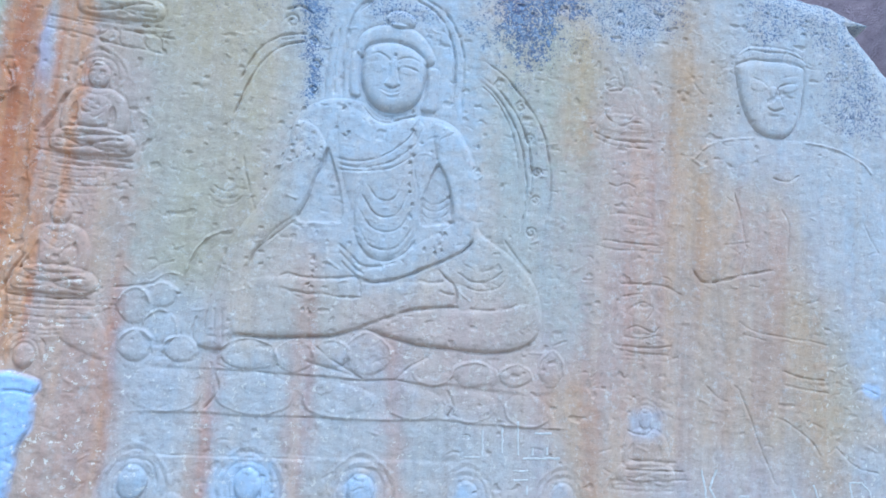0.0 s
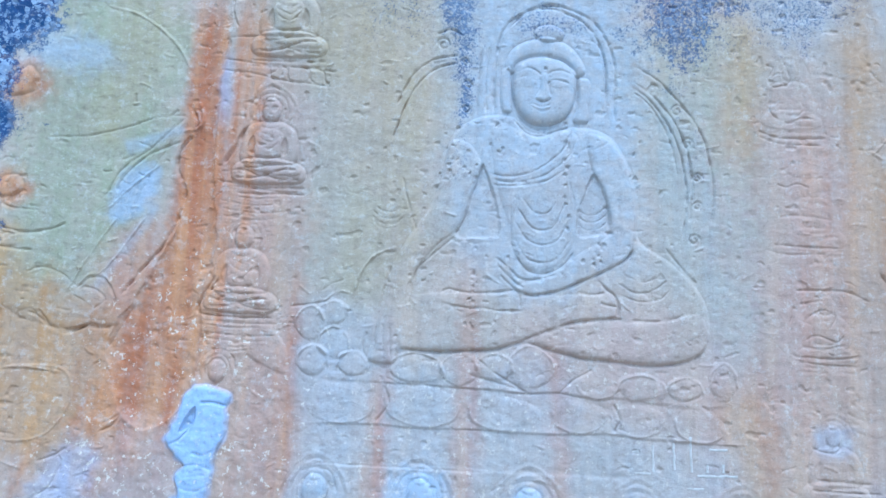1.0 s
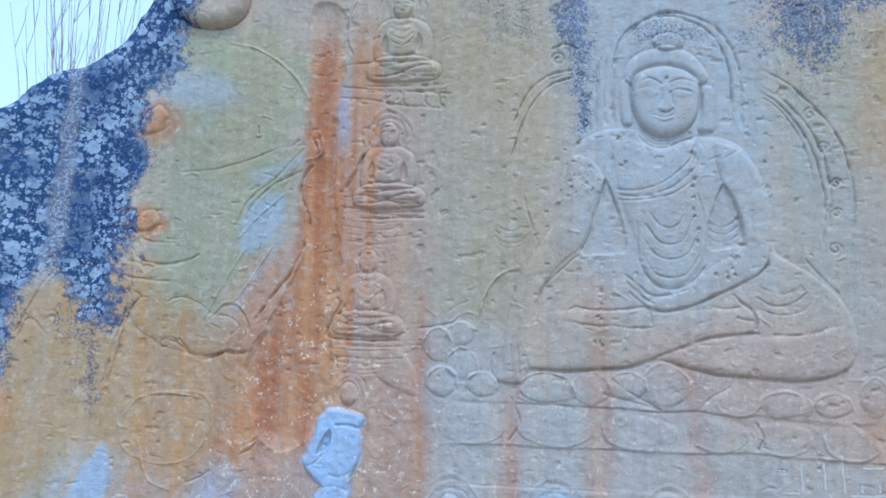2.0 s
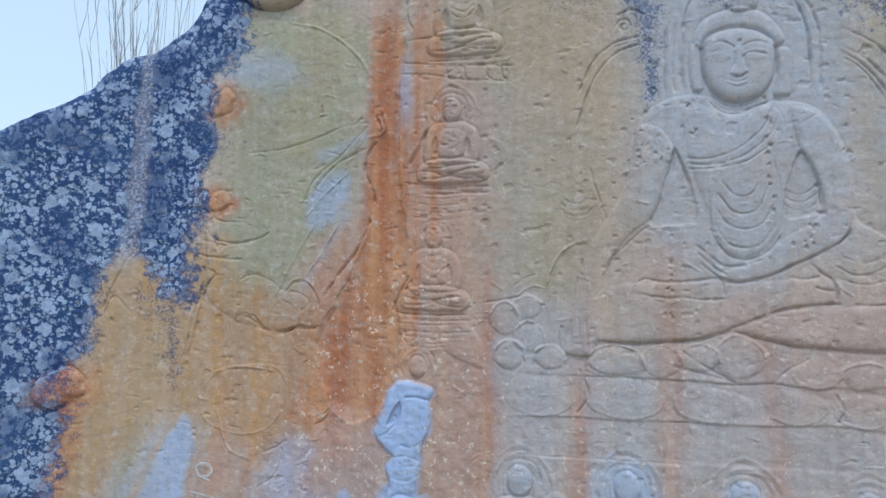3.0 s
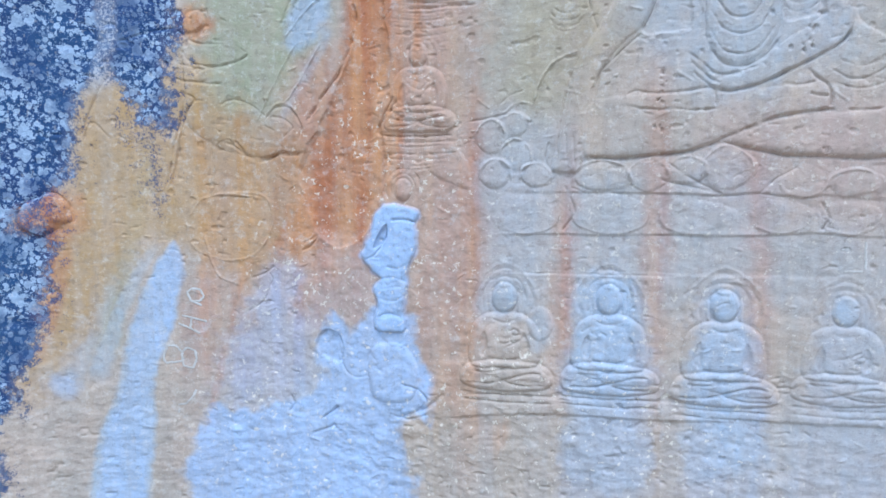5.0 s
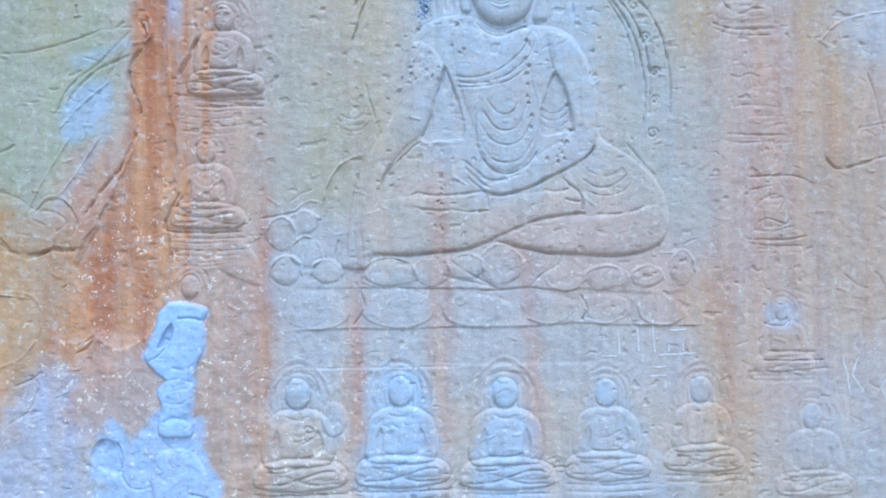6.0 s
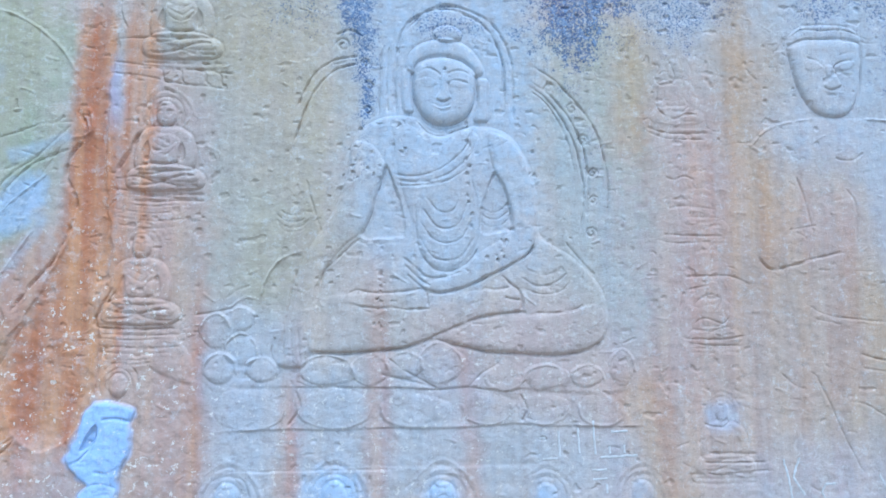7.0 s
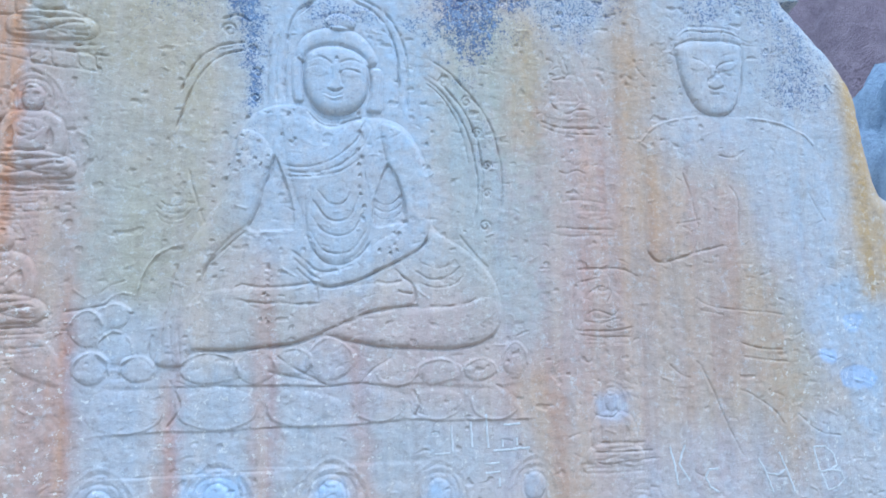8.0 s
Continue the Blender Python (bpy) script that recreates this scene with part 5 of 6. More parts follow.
stain('orange', [(-4.166, -1.082), (-3.476, -0.972), (-3.166, -1.839), (-3.465, -2.345), (-4.251, -2.268)], 0.35, 0.25, 0.16, 0.5)
streak('orange', [(-0.426, 0.321), (-0.354, -0.371), (-0.260, -1.626)], (0.09, 0.12), 0.4, 1.0, 0.3, 0.03, 0.3)
streak('orange', [(0.238, -0.072), (0.290, -0.766), (0.353, -1.609)], (0.09, 0.12), 0.4, 1.0, 0.3, 0.03, 0.3)
stain('chalk', [(4.480, -0.656), (4.704, -0.638), (4.865, -0.730), (4.772, -0.825), (4.525, -0.779)], 0.55, 0.02, 0.05)
stain('chalk', [(4.276, -0.457), (4.439, -0.485), (4.409, -0.582), (4.290, -0.559)], 0.5, 0.02, 0.04)
stain('chalk', [(4.575, -0.193), (4.745, -0.175), (4.723, -0.294), (4.598, -0.312)], 0.45, 0.02, 0.04)
stain('pale', [(2.223, -0.821), (2.491, -0.808), (2.523, -0.968), (2.360, -1.020), (2.241, -0.957)], 0.9, 0.04, 0.05)
# slanting runs over the ochre flank
streak('pink', [(-3.896, -0.240), (-3.965, -0.782), (-4.104, -1.474), (-4.264, -2.361)], (0.10, 0.22), 0.55, 0.9, 0.3, 0.05, 0.2)
streak('orange', [(-3.672, -0.483), (-3.766, -1.075), (-3.909, -1.668), (-4.050, -2.310)], (0.10, 0.14), 0.40, 0.9, 0.4, 0.05, 0.2)
streak('pale', [(-4.787, 0.098), (-4.912, -0.685), (-5.078, -1.364), (-5.258, -2.226)], (0.05, 0.16), 0.40, 0.9, 0.5, 0.05, 0.2)
streak('olive', [(-4.516, 0.002), (-4.625, -0.687), (-4.798, -1.371), (-4.965, -2.244)], (0.10, 0.22), 0.55, 0.9, 0.4, 0.06, 0.2)
streak('orange', [(-5.123, -0.975), (-5.223, -1.359), (-5.342, -1.739), (-5.458, -2.114)], (0.07, 0.10), 0.6, 0.9, 0.3, 0.05, 0.2)
streak('olive', [(-1.685, 1.743), (-1.703, 1.015), (-1.677, 0.422), (-1.629, 0.013)], (0.16, 0.22), 0.45, 1.0, 0.4, 0.08, 0.2)
# smoother finish on the two large faces
for u, v, ru, rv in [(0.132, 1.790, 0.36, 0.36), (3.454, 1.999, 0.34, 0.42)]:
    CALM = np.maximum(CALM, smooth(1.6 - np.hypot((U - u) / ru, (V - v) / rv)))
stain('dark', [(-6.655, 2.668), (-4.756, 3.060), (-4.786, 1.331), (-4.996, 0.195), (-5.200, -0.683), (-5.394, -1.740), (-5.696, -2.526), (-6.605, -2.742)], 1.0, 0.12, 0.12)
# the petalled base of the upper figure in the column, and the folds of the worn standing figure
groove([(-2.548, 1.955), (-2.208, 1.922), (-1.916, 1.903), (-1.574, 1.871)], 0.01, 0.014)
groove([(-2.557, 1.865), (-2.306, 1.840), (-2.012, 1.787), (-1.607, 1.734)], 0.01, 0.014)
groove([(-2.525, 2.153), (-2.548, 1.955)], 0.009, 0.01)
groove([(-2.499, 2.142), (-2.309, 2.157), (-2.210, 2.160)], 0.009, 0.012)
groove([(-2.203, 1.917), (-2.144, 1.889), (-2.134, 1.819), (-2.095, 1.783)], 0.009, 0.015)
groove([(-2.051, 1.907), (-1.993, 1.879), (-1.983, 1.810), (-1.944, 1.773)], 0.009, 0.015)
groove([(-1.858, 1.894), (-1.801, 1.866), (-1.791, 1.798), (-1.753, 1.762)], 0.009, 0.015)
groove([(-1.734, 1.886), (-1.677, 1.858), (-1.668, 1.790), (-1.630, 1.754)], 0.009, 0.015)
groove([(-2.404, 2.699), (-2.494, 2.504), (-2.481, 2.326), (-2.430, 2.237)], 0.01, 0.014)
# carved and cracked lines between the rust channel and the dark flank
groove([(-2.782, 1.544), (-2.720, 1.397), (-2.750, 1.303), (-2.829, 1.163), (-2.848, 1.020), (-2.776, 0.825), (-2.815, 0.587), (-2.924, 0.348), (-3.074, 0.156), (-3.198, -0.038)], 0.016, 0.030)
groove([(-2.830, 1.235), (-2.980, 1.170), (-3.131, 1.079), (-3.281, 0.888), (-3.306, 0.791)], 0.012, 0.014)
groove([(-3.882, 1.201), (-3.585, 1.237), (-3.285, 1.328), (-3.033, 1.424), (-2.806, 1.450)], 0.009, 0.012)
groove([(-4.240, 0.547), (-4.167, 0.449), (-3.998, 0.411), (-3.778, 0.451), (-3.679, 0.510)], 0.010, 0.016)
groove([(-4.238, 0.301), (-4.070, 0.282), (-3.900, 0.283)], 0.010, 0.016)
groove([(-4.261, 0.212), (-4.141, 0.153), (-4.212, 0.054), (-4.258, -0.144), (-4.313, -0.391), (-4.372, -0.588)], 0.010, 0.016)
groove([(-3.923, 0.105), (-3.825, 0.145), (-3.676, 0.097), (-3.551, 0.009)], 0.009, 0.012)
groove([(-3.920, -0.200), (-3.822, -0.239), (-3.698, -0.336), (-3.598, -0.365), (-3.448, -0.304), (-3.347, -0.322), (-3.262, -0.302)], 0.012, 0.020)
groove([(-3.551, -0.016), (-3.451, 0.083), (-3.325, 0.059), (-3.248, -0.087), (-3.273, -0.195)], 0.010, 0.012)
groove([(-3.501, 0.009), (-3.400, -0.015), (-3.324, -0.088), (-3.399, -0.162)], 0.009, 0.012)
groove([(-3.959, -0.201), (-3.992, -0.438), (-4.038, -0.685)], 0.009, 0.010)
groove([(-3.077, 0.592), (-3.202, 0.375), (-3.326, 0.181), (-3.401, 0.107)], 0.009, -0.012)
groove([(-3.279, 0.595), (-3.478, 0.254), (-3.625, -0.041)], 0.009, -0.010)
groove([(-4.252, -0.883), (-4.111, -0.685), (-3.819, -0.633), (-3.570, -0.678), (-3.529, -0.923), (-3.666, -1.147), (-3.912, -1.215), (-4.155, -1.129), (-4.251, -0.982)], 0.009, -0.007)
groove([(-4.108, -0.981), (-4.009, -1.325), (-3.813, -1.430)], 0.008, -0.010)
groove([(-4.111, -0.685), (-3.917, -0.644), (-3.620, -0.679)], 0.009, -0.010)
groove([(-3.714, -1.369), (-3.590, -1.316), (-3.516, -1.265)], 0.010, 0.014)
groove([(-3.762, -1.665), (-3.613, -1.562), (-3.540, -1.388), (-3.565, -1.316)], 0.010, 0.013)
groove([(-3.266, -1.062), (-3.166, -1.019), (-3.105, -0.959)], 0.009, 0.012)
groove([(-2.595, -0.155), (-2.423, -0.186), (-2.183, -0.184), (-1.985, -0.163)], 0.010, 0.016)
groove([(-2.473, -0.036), (-2.279, -0.063), (-2.043, -0.025)], 0.010, 0.012)
groove([(-2.425, 0.106), (-2.498, -0.012), (-2.595, -0.107)], 0.012, 0.018)
groove([(-2.499, 0.919), (-2.286, 0.892), (-2.002, 0.844), (-1.794, 0.854)], 0.010, 0.014)
groove([(-2.481, 1.004), (-2.287, 1.014), (-2.144, 0.961)], 0.010, 0.014)
groove([(-2.457, 1.073), (-2.385, 1.188), (-2.314, 1.372)], 0.012, 0.016)
groove([(-3.236, 1.619), (-3.226, 1.550)], 0.012, 0.018)
groove([(-2.922, 1.447), (-2.872, 1.492)], 0.012, 0.016)
stain('orange', [(-2.327, -0.645), (-1.808, -0.628), (-1.798, -2.186), (-2.315, -2.241)], 0.34, 0.2, 0.12, 0.3)
stain('pale', [(-1.867, 1.601), (-1.300, 1.603), (-1.343, 0.302), (-1.748, 0.108)], 0.3, 0.3, 0.14, 0.3)
stain('fleck', [(3.958, 0.209), (5.014, 0.205), (4.830, -1.762), (3.820, -1.703)], 0.5, 0.3, 0.14, 0)
stain('fleck', [(-2.044, -0.264), (0.877, -0.382), (0.883, -1.832), (-2.031, -2.127)], 0.4, 0.3, 0.14, 0)
streak('chalk', [(-4.696, 2.372), (-4.769, 1.332), (-4.887, 0.148)], (0.07, 0.15), 0.6, 1.1, 0.3, 0.08)
mound(oval(-1.250, -1.678, 0.10, 0.14), 0.014, 0.06)
stain('pale', [(-1.141, -1.699), (-1.162, -1.807), (-1.217, -1.875), (-1.285, -1.876), (-1.339, -1.810), (-1.359, -1.703), (-1.337, -1.595), (-1.282, -1.528), (-1.215, -1.527), (-1.161, -1.592)], 0.55, 0.08, 0.04)
stain('olive', [(0.893, 1.732), (1.698, 2.017), (1.835, 0.126), (1.466, -0.082), (1.152, 0.536)], 0.3, 0.6, 0.2, 0.3)

# ---- the stone's own shape ----
away, _, within = distance(spline(OUTLINE, True, 3), (slice(0, NV), slice(0, NU)), True, 0.025)
out = np.where(within, -away, away)
turn = np.maximum(0, out + 0.18)
H -= 1.6 * turn ** 2 + 5.0 * np.maximum(0, out)
H += 0.030 * value_noise(1.6, 1.6, 11, 3) + (1 - 0.75 * CALM) * (0.004 * value_noise(0.30, 0.20, 12, 3) + 0.0032 * value_noise(0.075, 0.05, 13, 2))
pits = value_noise(0.085, 0.06, 21, 2)
H -= 0.009 * smooth((pits - 0.5) / 0.2) * smooth(value_noise(0.9, 0.9, 23, 2) * 1.6 + 0.5) * ((LABEL != 1) | (V < 1.5))
C["dark"] *= 0.6 + 0.4 * KEEP
H += 0.006 * smooth((-V - 1.85) / 0.2) * value_noise(0.13, 0.10, 22, 3)
H += 0.011 * C["fleck"] * value_noise(0.11, 0.10, 14, 3) + 0.012 * C["dark"] * value_noise(0.12, 0.12, 15, 3)
H += 0.008 * value_noise(0.30, 2.6, 16, 3) * smooth(-V * 0.4 + 0.6)
# short nicks and flakes left by the tool and the weather
gen = random.Random(12)
for k in range(800):
    u, v = gen.uniform(-5.0, 5.0), gen.uniform(-3.0, 2.7)
    if math.hypot((u - 0.13) / 0.42, (v - 1.8) / 0.42) < 1 or math.hypot((u - 3.45) / 0.36, (v - 2.0) / 0.4) < 1:
        continue
    reach, lean = gen.uniform(0.015, 0.055), gen.gauss(0, 0.35)
    groove([(u - reach, v - reach * lean), (u, v + gen.gauss(0, 0.006)), (u + reach, v + reach * lean)], gen.uniform(0.006, 0.011), gen.choice((0.008, 0.006, 0.005, -0.006, -0.008)))
# flaked, uneven stone under the row
H += 0.007 * smooth((-V - 2.36) / 0.12) * value_noise(0.12, 0.06, 33, 3)
bend = np.maximum(0, -(U + 2.8))
BACK = np.where(bend < 2.9, -0.09 * bend ** 2, -0.757 - 0.30 * (bend - 2.9)) - H
for k in C:
    C[k] = np.clip(C[k], 0, 1)


def surface(u, v, lift=0.0):
    """A point of the carved face in the world."""
    i, j = min(max(int((u - U0) / STEP), 0), NU - 1), min(max(int((v - V0) / STEP), 0), NV - 1)
    return Vector((u, BACK[j, i] - lift, v + ZC))


# normals of the whole face, so that its pieces shade as one
gv, gu = np.gradient(BACK, STEP)
NORMAL = np.stack([gu, -np.ones_like(gu), gv], -1)
NORMAL /= np.linalg.norm(NORMAL, axis=-1, keepdims=True)
POINT = np.stack([U, BACK, V + ZC], -1)
ROCK = rock_material()


def face_piece(name, label, backing=True):
    """The part of the face with this label as one mesh, with sides that go back into the stone."""
    lab = LABEL[:-1, :-1]
    j, i = np.nonzero(lab == label)
    corner = np.stack([j * NU + i, j * NU + i + 1, (j + 1) * NU + i + 1, (j + 1) * NU + i], -1)
    used, inv = np.unique(corner, return_inverse=True)
    quads = inv.reshape(-1, 4)
    co = POINT.reshape(-1, 3)[used]
    no = NORMAL.reshape(-1, 3)[used]
    n = len(used)
    if backing:
        e = np.concatenate([quads[:, [k, (k + 1) % 4]] for k in range(4)])
        key = e.min(1).astype(np.int64) * n + e.max(1)
        _, first, count = np.unique(key, return_index=True, return_counts=True)
        rim = e[first[count == 1]]
        ids = np.unique(rim)
        low = np.full(n, -1)
        low[ids] = n + np.arange(len(ids))
        co = np.vstack([co, co[ids] + [0, 0.06, 0]])
        no = np.vstack([no, no[ids]])
        quads = np.vstack([quads, np.stack([rim[:, 1], rim[:, 0], low[rim[:, 0]], low[rim[:, 1]]], -1)])
    me = bpy.data.meshes.new(name)
    me.vertices.add(len(co))
    me.vertices.foreach_set("co", co.ravel())
    me.loops.add(quads.size)
    me.loops.foreach_set("vertex_index", quads.ravel().astype(np.int32))
    me.polygons.add(len(quads))
    me.polygons.foreach_set("loop_start", (np.arange(len(quads)) * 4).astype(np.int32))
    me.update(calc_edges=True)
    me.polygons.foreach_set("use_smooth", np.ones(len(quads), bool))
    flat = {k: C[k].reshape(-1)[used] for k in C}
    for attr, names in (("minerals_a", CHANNELS[:3]), ("minerals_b", CHANNELS[3:6]), ("minerals_c", CHANNELS[6:])):
        a = me.attributes.new(attr, "FLOAT_COLOR", "POINT")
        data = np.zeros((len(co), 4), np.float32)
        for k, nm in enumerate(names):
            data[:n, k] = flat[nm]
        if backing:
            data[n:] = data[ids]
        data[:, 3] = 1
        a.data.foreach_set("color", data.ravel())
    me.normals_split_custom_set_from_vertices(no)
    me.materials.append(ROCK)
    return new(name, me)


tagged(face_piece("wall_rock", 0, False), "weathered sandstone boulder face with rust, ochre and blue-black runs", "rock face", kind="structure")
tagged(face_piece("seated_relief", 1), "large cross-legged figure carved in shallow relief, pale blue-grey stone", "relief carving")
throne = tagged(new("lotus_throne"), "two-tiered lotus throne carved under the large seated figure, worn", "relief carving")
for name, labels in (("base", (2,)), ("petal", range(30, 49))):
    for label in labels:
        if (LABEL[:-1, :-1] == label).sum() > 20:
            face_piece(name, label).parent = throne
LOOKS = {3: "small seated relief in grey-brown stone, first of the bottom row", 4: "small seated relief washed pale blue beneath the throne", 5: "small seated relief with double halo, half pale, half rust",
         6: "small seated relief, worn grey, with pale head", 7: "small seated relief in ochre-grey stone beneath chalk writing", 8: "small seated relief, faint and flaked, low on the rock",
         9: "small seated relief on a petalled base, rust-red stone", 10: "small seated relief with haloed head, purple-brown stone", 11: "small seated relief, worn, beside the rust channel",
         12: "small seated relief with chalky blue body and brown head", 13: "small seated relief, faint, pinkish stone", 14: "small seated relief almost worn away, pink stone",
         15: "small seated relief inside a squared panel, faint", 16: "small seated relief with a broken pale head"}
for label, text in LOOKS.items():
    tagged(face_piece("small_seated_relief", label), text, "relief carving", "small seated reliefs")
tagged(face_piece("standing_relief", 17), "tall standing figure in shallow relief, pale washed upper body", "relief carving", "standing reliefs")
tagged(face_piece("standing_relief", 18), "tall standing figure in worn olive-grey relief beside dark flank", "relief carving", "standing reliefs")


# ---- ground, hillside and neighbouring stone ----
def sheet(name, xs, ys, height, mat, label, category):
    co = [(x, y, height(x, y)) for y in ys for x in xs]
    w = len(xs)
    quads = [(a, a + 1, a + w + 1, a + w) for j in range(len(ys) - 1) for a in range(j * w, j * w + w - 1)]
    me = bpy.data.meshes.new(name)
    me.from_pydata(co, [], quads)
    me.polygons.foreach_set("use_smooth", np.ones(len(quads), bool))
    me.materials.append(mat)
    return tagged(new(name, me), label, category, kind="structure")


far = [-1500, -500, -200, -90, -45, -25, -15, -10, -7, -5, -3.5, -2, -1, 0, 1, 2, 3.5, 5, 7, 10, 15, 25, 45, 90, 200, 500, 1500]
sheet("ground", far, far, lambda x, y: 0.0 + 0.10 * noise.noise((x * 0.3, y * 0.3, 0)), GROUND, "dry stony earth in front of the boulder", "ground")


def boulder_back():
    """The rest of the boulder behind its carved face: rings that follow the outline and draw in towards the back."""
    rim = spline([p for p in OUTLINE if p[1] > -3.9], False, 3)
    rim = np.clip(rim, (U0 + 0.1, -3.7), (9, 9))
    co, faces = [], []
    rings = ((0.985, 0.35), (0.97, 1.2), (0.93, 2.4), (0.84, 3.6), (0.66, 4.6), (0.38, 5.2), (0.08, 5.4))
    n = len(rim)
    for size, depth in rings:
        for u, v in rim:
            front = -0.09 * max(0, -(u + 2.8)) ** 2
            k = 1 + 0.05 * noise.fractal((u * 0.6, depth * 0.6, v * 0.6), 1.0, 2.0, 4) * min(1, depth)
            co.append((0.3 + (u - 0.3) * size * k, depth + front * (1 - depth / 5.4), ZC - 3.7 + (v + 3.7) * size * k))
    for r in range(len(rings) - 1):
        faces += [(r * n + a, r * n + a + 1, r * n + n + a + 1, r * n + n + a) for a in range(n - 1)]
    me = bpy.data.meshes.new("wall_back")
    me.from_pydata(co, [], faces)
    me.polygons.foreach_set("use_smooth", np.ones(len(faces), bool))
    me.materials.append(HILL)
    tagged(new("wall_back", me), "rough dark back of the carved boulder", "rock face", kind="structure")


boulder_back()


def hill_height(x, y):
    rise = 17 * float(smooth((x - 5.2 + 0.1 * y) / 16)) * float(smooth((y - 1.0) / 12)) + 3.2 * float(smooth((x - 5.0) / 3)) * float(smooth((y - 1.5) / 3))
    rough = noise.fractal((x * 0.5, y * 0.5, 3.0), 1.0, 2.0, 6) * 0.9 + abs(noise.noise((x * 0.9, y * 0.9, 9.0))) * 0.9
    return -0.3 + rise + rough * min(1.0, rise)


sheet("hillside", np.arange(4.0, 40, 0.22), np.arange(0.5, 34, 0.22), hill_height, HILL, "dark purple-brown stony hillside behind the boulder", "hillside")


def loose_boulder(name, centre, size, mat, label, seed):
    bm = bmesh.new()
    bmesh.ops.create_icosphere(bm, subdivisions=5, radius=1)
    for v in bm.verts:
        p = v.co.copy()
        k = 1 + 0.28 * noise.fractal(p * 1.3 + Vector((seed, 0, 0)), 1.0, 2.0, 5) + 0.10 * abs(noise.noise(p * 3 + Vector((seed, 5, 0))))
        v.co = Vector((p.x * size[0], p.y * size[1], p.z * size[2])) * k
    me = bpy.data.meshes.new(name)
    bm.to_mesh(me)
    bm.free()
    me.polygons.foreach_set("use_smooth", np.ones(len(me.polygons), bool))
    me.materials.append(mat)
    ob = tagged(new(name, me), label, "boulder")
    ob.location = centre
    return ob


# ---- writing on the stone and stems behind it ----
def mesh_from(name, co, faces, mat, parent=None, flat=False):
    me = bpy.data.meshes.new(name)
    me.from_pydata(co, [], faces)
    me.polygons.foreach_set("use_smooth", np.full(len(faces), not flat))
    me.materials.append(mat)
    ob = new(name, me)
    ob.parent = parent
    return ob


def chalk_writing(label, bars):
    """Plain strokes of chalk laid on the uneven stone; each bar: u, v of its two ends."""
    top = tagged(new("chalk_writing"), label, "writing")
    top.location = surface(bars[0][0], bars[0][1])
    for k, (u0, v0, u1, v1) in enumerate(bars):
        n = max(3, int(math.hypot(u1 - u0, v1 - v0) / 0.012))
        co, faces = [], []
        along = Vector((u1 - u0, v1 - v0)).normalized()
        for i in range(n + 1):
            s = i / n
            u, v = u0 + (u1 - u0) * s + 0.006 * noise.noise((s * 5, k, 0)), v0 + (v1 - v0) * s + 0.006 * noise.noise((s * 5, k, 7))
            w = 0.011 * (0.8 + 0.45 * noise.noise((s * 9, k, 3)))
            for side in (-1, 0, 1):
                p = (u - side * w * along.y, v + side * w * along.x)
                co.append(surface(*p, 0.0045 if side == 0 else 0.001) - top.location)
            if i:
                a = 3 * i
                faces += [(a - 3, a - 2, a + 1, a), (a - 2, a - 1, a + 2, a + 1)]
        mesh_from("stroke", co, faces, CHALK_PAINT, top)


def tube(points, radii, sides=5):
    co, faces = [], []
    for i, (p, r) in enumerate(zip(points, radii)):
        d = (points[min(i + 1, len(points) - 1)] - points[max(i - 1, 0)]).normalized()
        a = d.cross(Vector((0.3, 1, 0.1))).normalized()
        b = d.cross(a)
        co += [p + r * (a * math.cos(2 * math.pi * k / sides) + b * math.sin(2 * math.pi * k / sides)) for k in range(sides)]
        if i:
            m = (i - 1) * sides
            faces += [(m + k, m + (k + 1) % sides, m + sides + (k + 1) % sides, m + sides + k) for k in range(sides)]
    return co, faces


def bare_shrub(x, y, x0, x1, top):
    """A leafless clump: stems from one foot that fan out upwards, each with finer twigs."""
    ob = tagged(new("bare_shrub"), "leafless shrub with many thin upright grey stems behind rock", "shrub")
    ob.location = (x, y, 0)
    gen = random.Random(int(abs(x) * 100))
    for k in range(20):
        end = Vector((x0 + (x1 - x0) * (k + gen.random()) / 20 - x, gen.uniform(-0.5, 0.5), top * gen.uniform(0.86, 1.06)))
        side = gen.uniform(-0.25, 0.25)
        pts = [Vector((end.x * s ** 1.2 + side * math.sin(math.pi * s) * 0.4 + 0.02 * math.sin(11 * s + k), end.y * s, end.z * s)) for s in [q / 11 for q in range(12)]]
        co, faces = tube(pts, [0.007 * (1 - q / 11) + 0.0025 for q in range(12)])
        stem = mesh_from("stem", co, faces, TWIG, ob)
        for j in range(4):
            i = gen.randint(5, 10)
            q = pts[i]
            tip = q + Vector((gen.uniform(-0.35, 0.35), gen.uniform(-0.2, 0.2), gen.uniform(0.5, 1.1)))
            co, faces = tube([q, q.lerp(tip, 0.5) + Vector((0.04, 0, 0.03)), tip], [0.005, 0.004, 0.002], 4)
            mesh_from("twig", co, faces, TWIG, stem)


# neighbouring boulder, its bluish shade carried by the material's colour
loose_boulder("boulder", (7.95, 2.2, 2.0), (1.9, 1.3, 4.85), SHADED, "boulder on the ground beside the carved rock, blue shade put into its grey colour", 3)

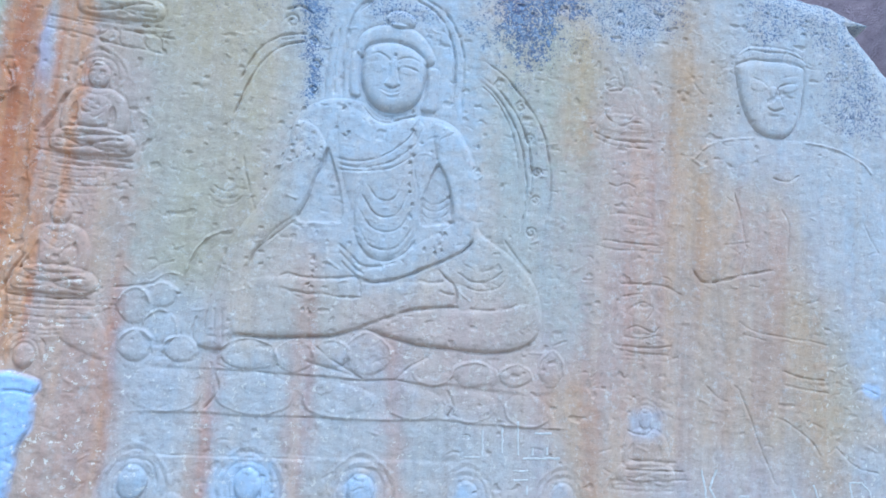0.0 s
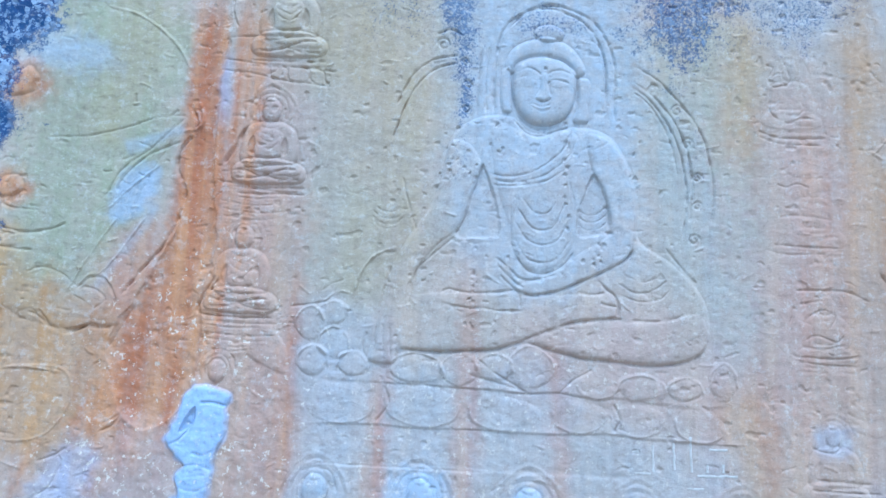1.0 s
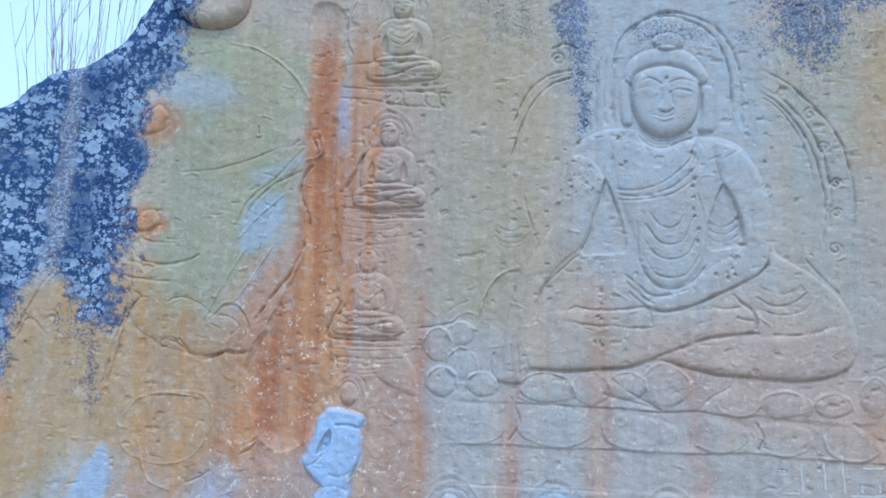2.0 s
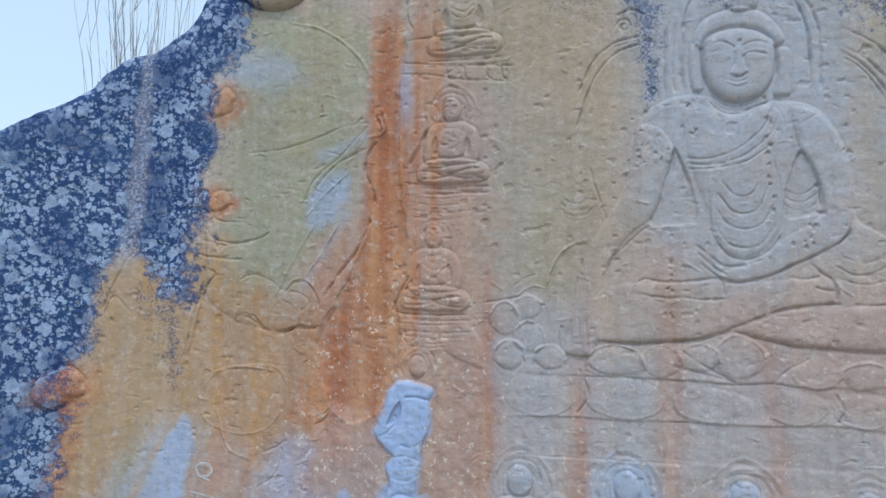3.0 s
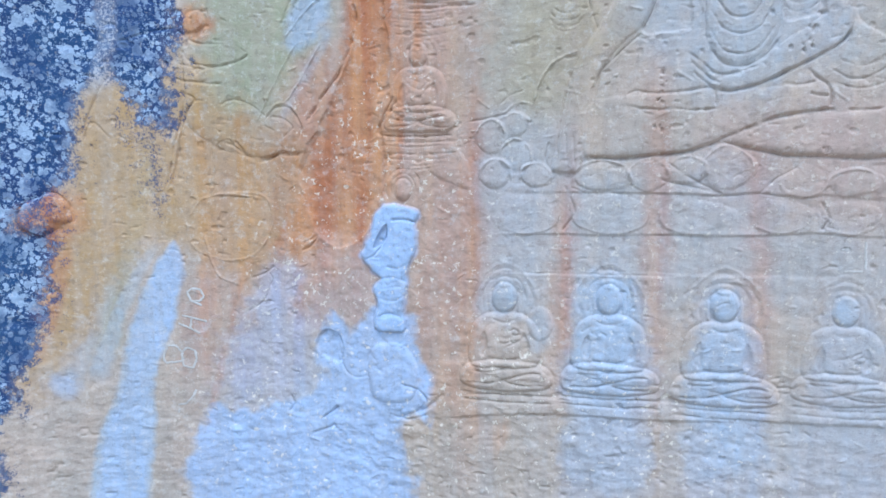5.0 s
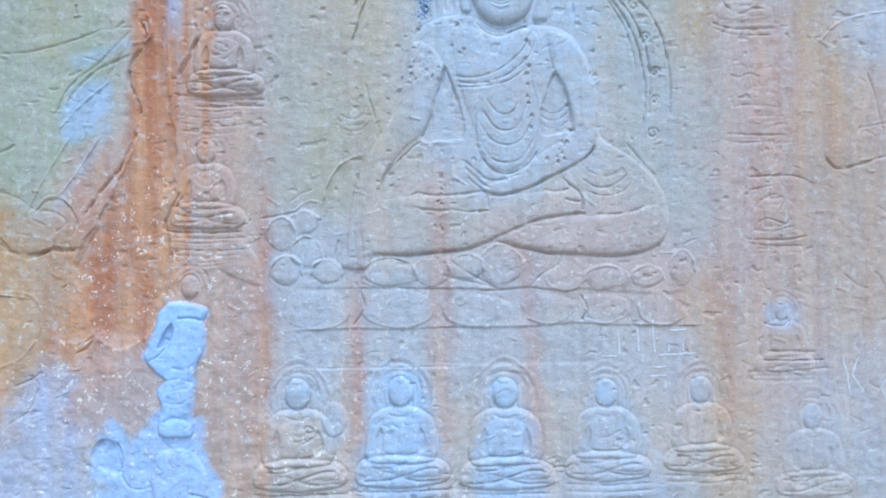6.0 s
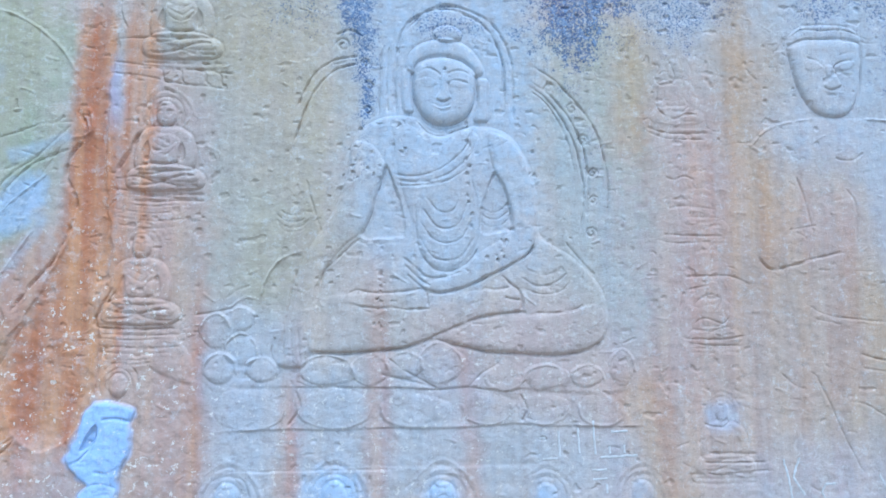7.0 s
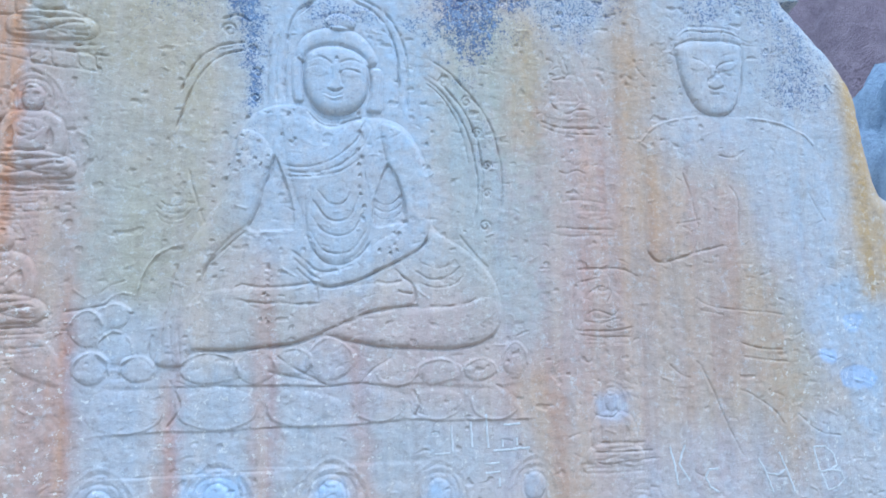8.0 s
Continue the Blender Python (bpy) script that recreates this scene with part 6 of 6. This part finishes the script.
chalk_writing("short white chalk strokes written across the stone below the throne", [(1.027, -0.991, 1.039, -1.189), (1.184, -0.971, 1.196, -1.166), (1.308, -0.914, 1.323, -1.178), (0.902, -1.207, 1.018, -1.203), (1.365, -1.203, 1.663, -1.192), (1.438, -1.113, 1.441, -1.174), (1.557, -1.109, 1.560, -1.170), (0.874, -1.049, 0.928, -1.047), (1.451, -1.008, 1.589, -1.002), (1.294, -1.300, 1.412, -1.296), (1.298, -1.369, 1.415, -1.365), (1.409, -1.409, 1.412, -1.477)])
chalk_writing("pale painted capital letters B H R running up the stone", [(-4.475, -2.056, -4.436, -1.954), (-4.436, -1.954, -4.369, -1.954), (-4.369, -1.954, -4.321, -2.015), (-4.321, -2.015, -4.322, -2.097), (-4.322, -2.097, -4.456, -2.107), (-4.456, -2.107, -4.475, -2.056), (-4.321, -2.015, -4.282, -1.974), (-4.282, -1.974, -4.214, -2.004), (-4.214, -2.004, -4.205, -2.075), (-4.205, -2.075, -4.234, -2.158), (-4.234, -2.158, -4.312, -2.138), (-4.312, -2.138, -4.321, -2.076), (-4.339, -1.760, -4.252, -1.800), (-4.252, -1.800, -4.164, -1.850), (-4.309, -1.689, -4.202, -1.719), (-4.202, -1.719, -4.104, -1.748), (-4.232, -1.714, -4.242, -1.800), (-4.259, -1.486, -4.220, -1.455), (-4.220, -1.455, -4.152, -1.464), (-4.152, -1.464, -4.123, -1.525), (-4.123, -1.525, -4.153, -1.566), (-4.153, -1.566, -4.231, -1.567), (-4.231, -1.567, -4.259, -1.486), (-4.240, -1.557, -4.143, -1.606), (-4.373, -2.487, -4.305, -2.476), (-4.305, -2.476, -4.246, -2.414), (-4.246, -2.414, -4.216, -2.352), (-4.363, -2.518, -4.373, -2.559)])
chalk_writing("large white chalk letter K low on the rock face", [(2.856, -1.239, 2.889, -1.376), (2.889, -1.376, 2.915, -1.548), (2.987, -1.227, 2.929, -1.378), (2.929, -1.378, 3.011, -1.518)])
chalk_writing("large white chalk letter H low on the rock face", [(3.638, -1.367, 3.698, -1.472), (3.698, -1.472, 3.759, -1.649), (3.835, -1.321, 3.897, -1.472), (3.897, -1.472, 3.958, -1.651), (3.697, -1.490, 3.811, -1.505), (3.811, -1.505, 3.898, -1.463)])
chalk_writing("large white chalk letter B low on the rock face", [(4.166, -1.299, 4.206, -1.479), (4.206, -1.479, 4.277, -1.660), (4.166, -1.299, 4.274, -1.294), (4.274, -1.294, 4.355, -1.364), (4.355, -1.364, 4.380, -1.459), (4.380, -1.459, 4.312, -1.493), (4.312, -1.493, 4.214, -1.507), (4.312, -1.493, 4.409, -1.508), (4.409, -1.508, 4.435, -1.584), (4.435, -1.584, 4.365, -1.636), (4.365, -1.636, 4.277, -1.660)])
chalk_writing("unreadable white chalk strokes low on the rock face", [(3.187, -1.436, 3.153, -1.494), (3.153, -1.494, 3.189, -1.572), (3.189, -1.572, 3.267, -1.622), (3.187, -1.436, 3.268, -1.431)])

# bare upright stems behind the dark flank
bare_shrub(-7.41, 3.2, -8.51, -6.84, 9.34)
bare_shrub(-8.83, 4.4, -9.83, -7.83, 9.04)
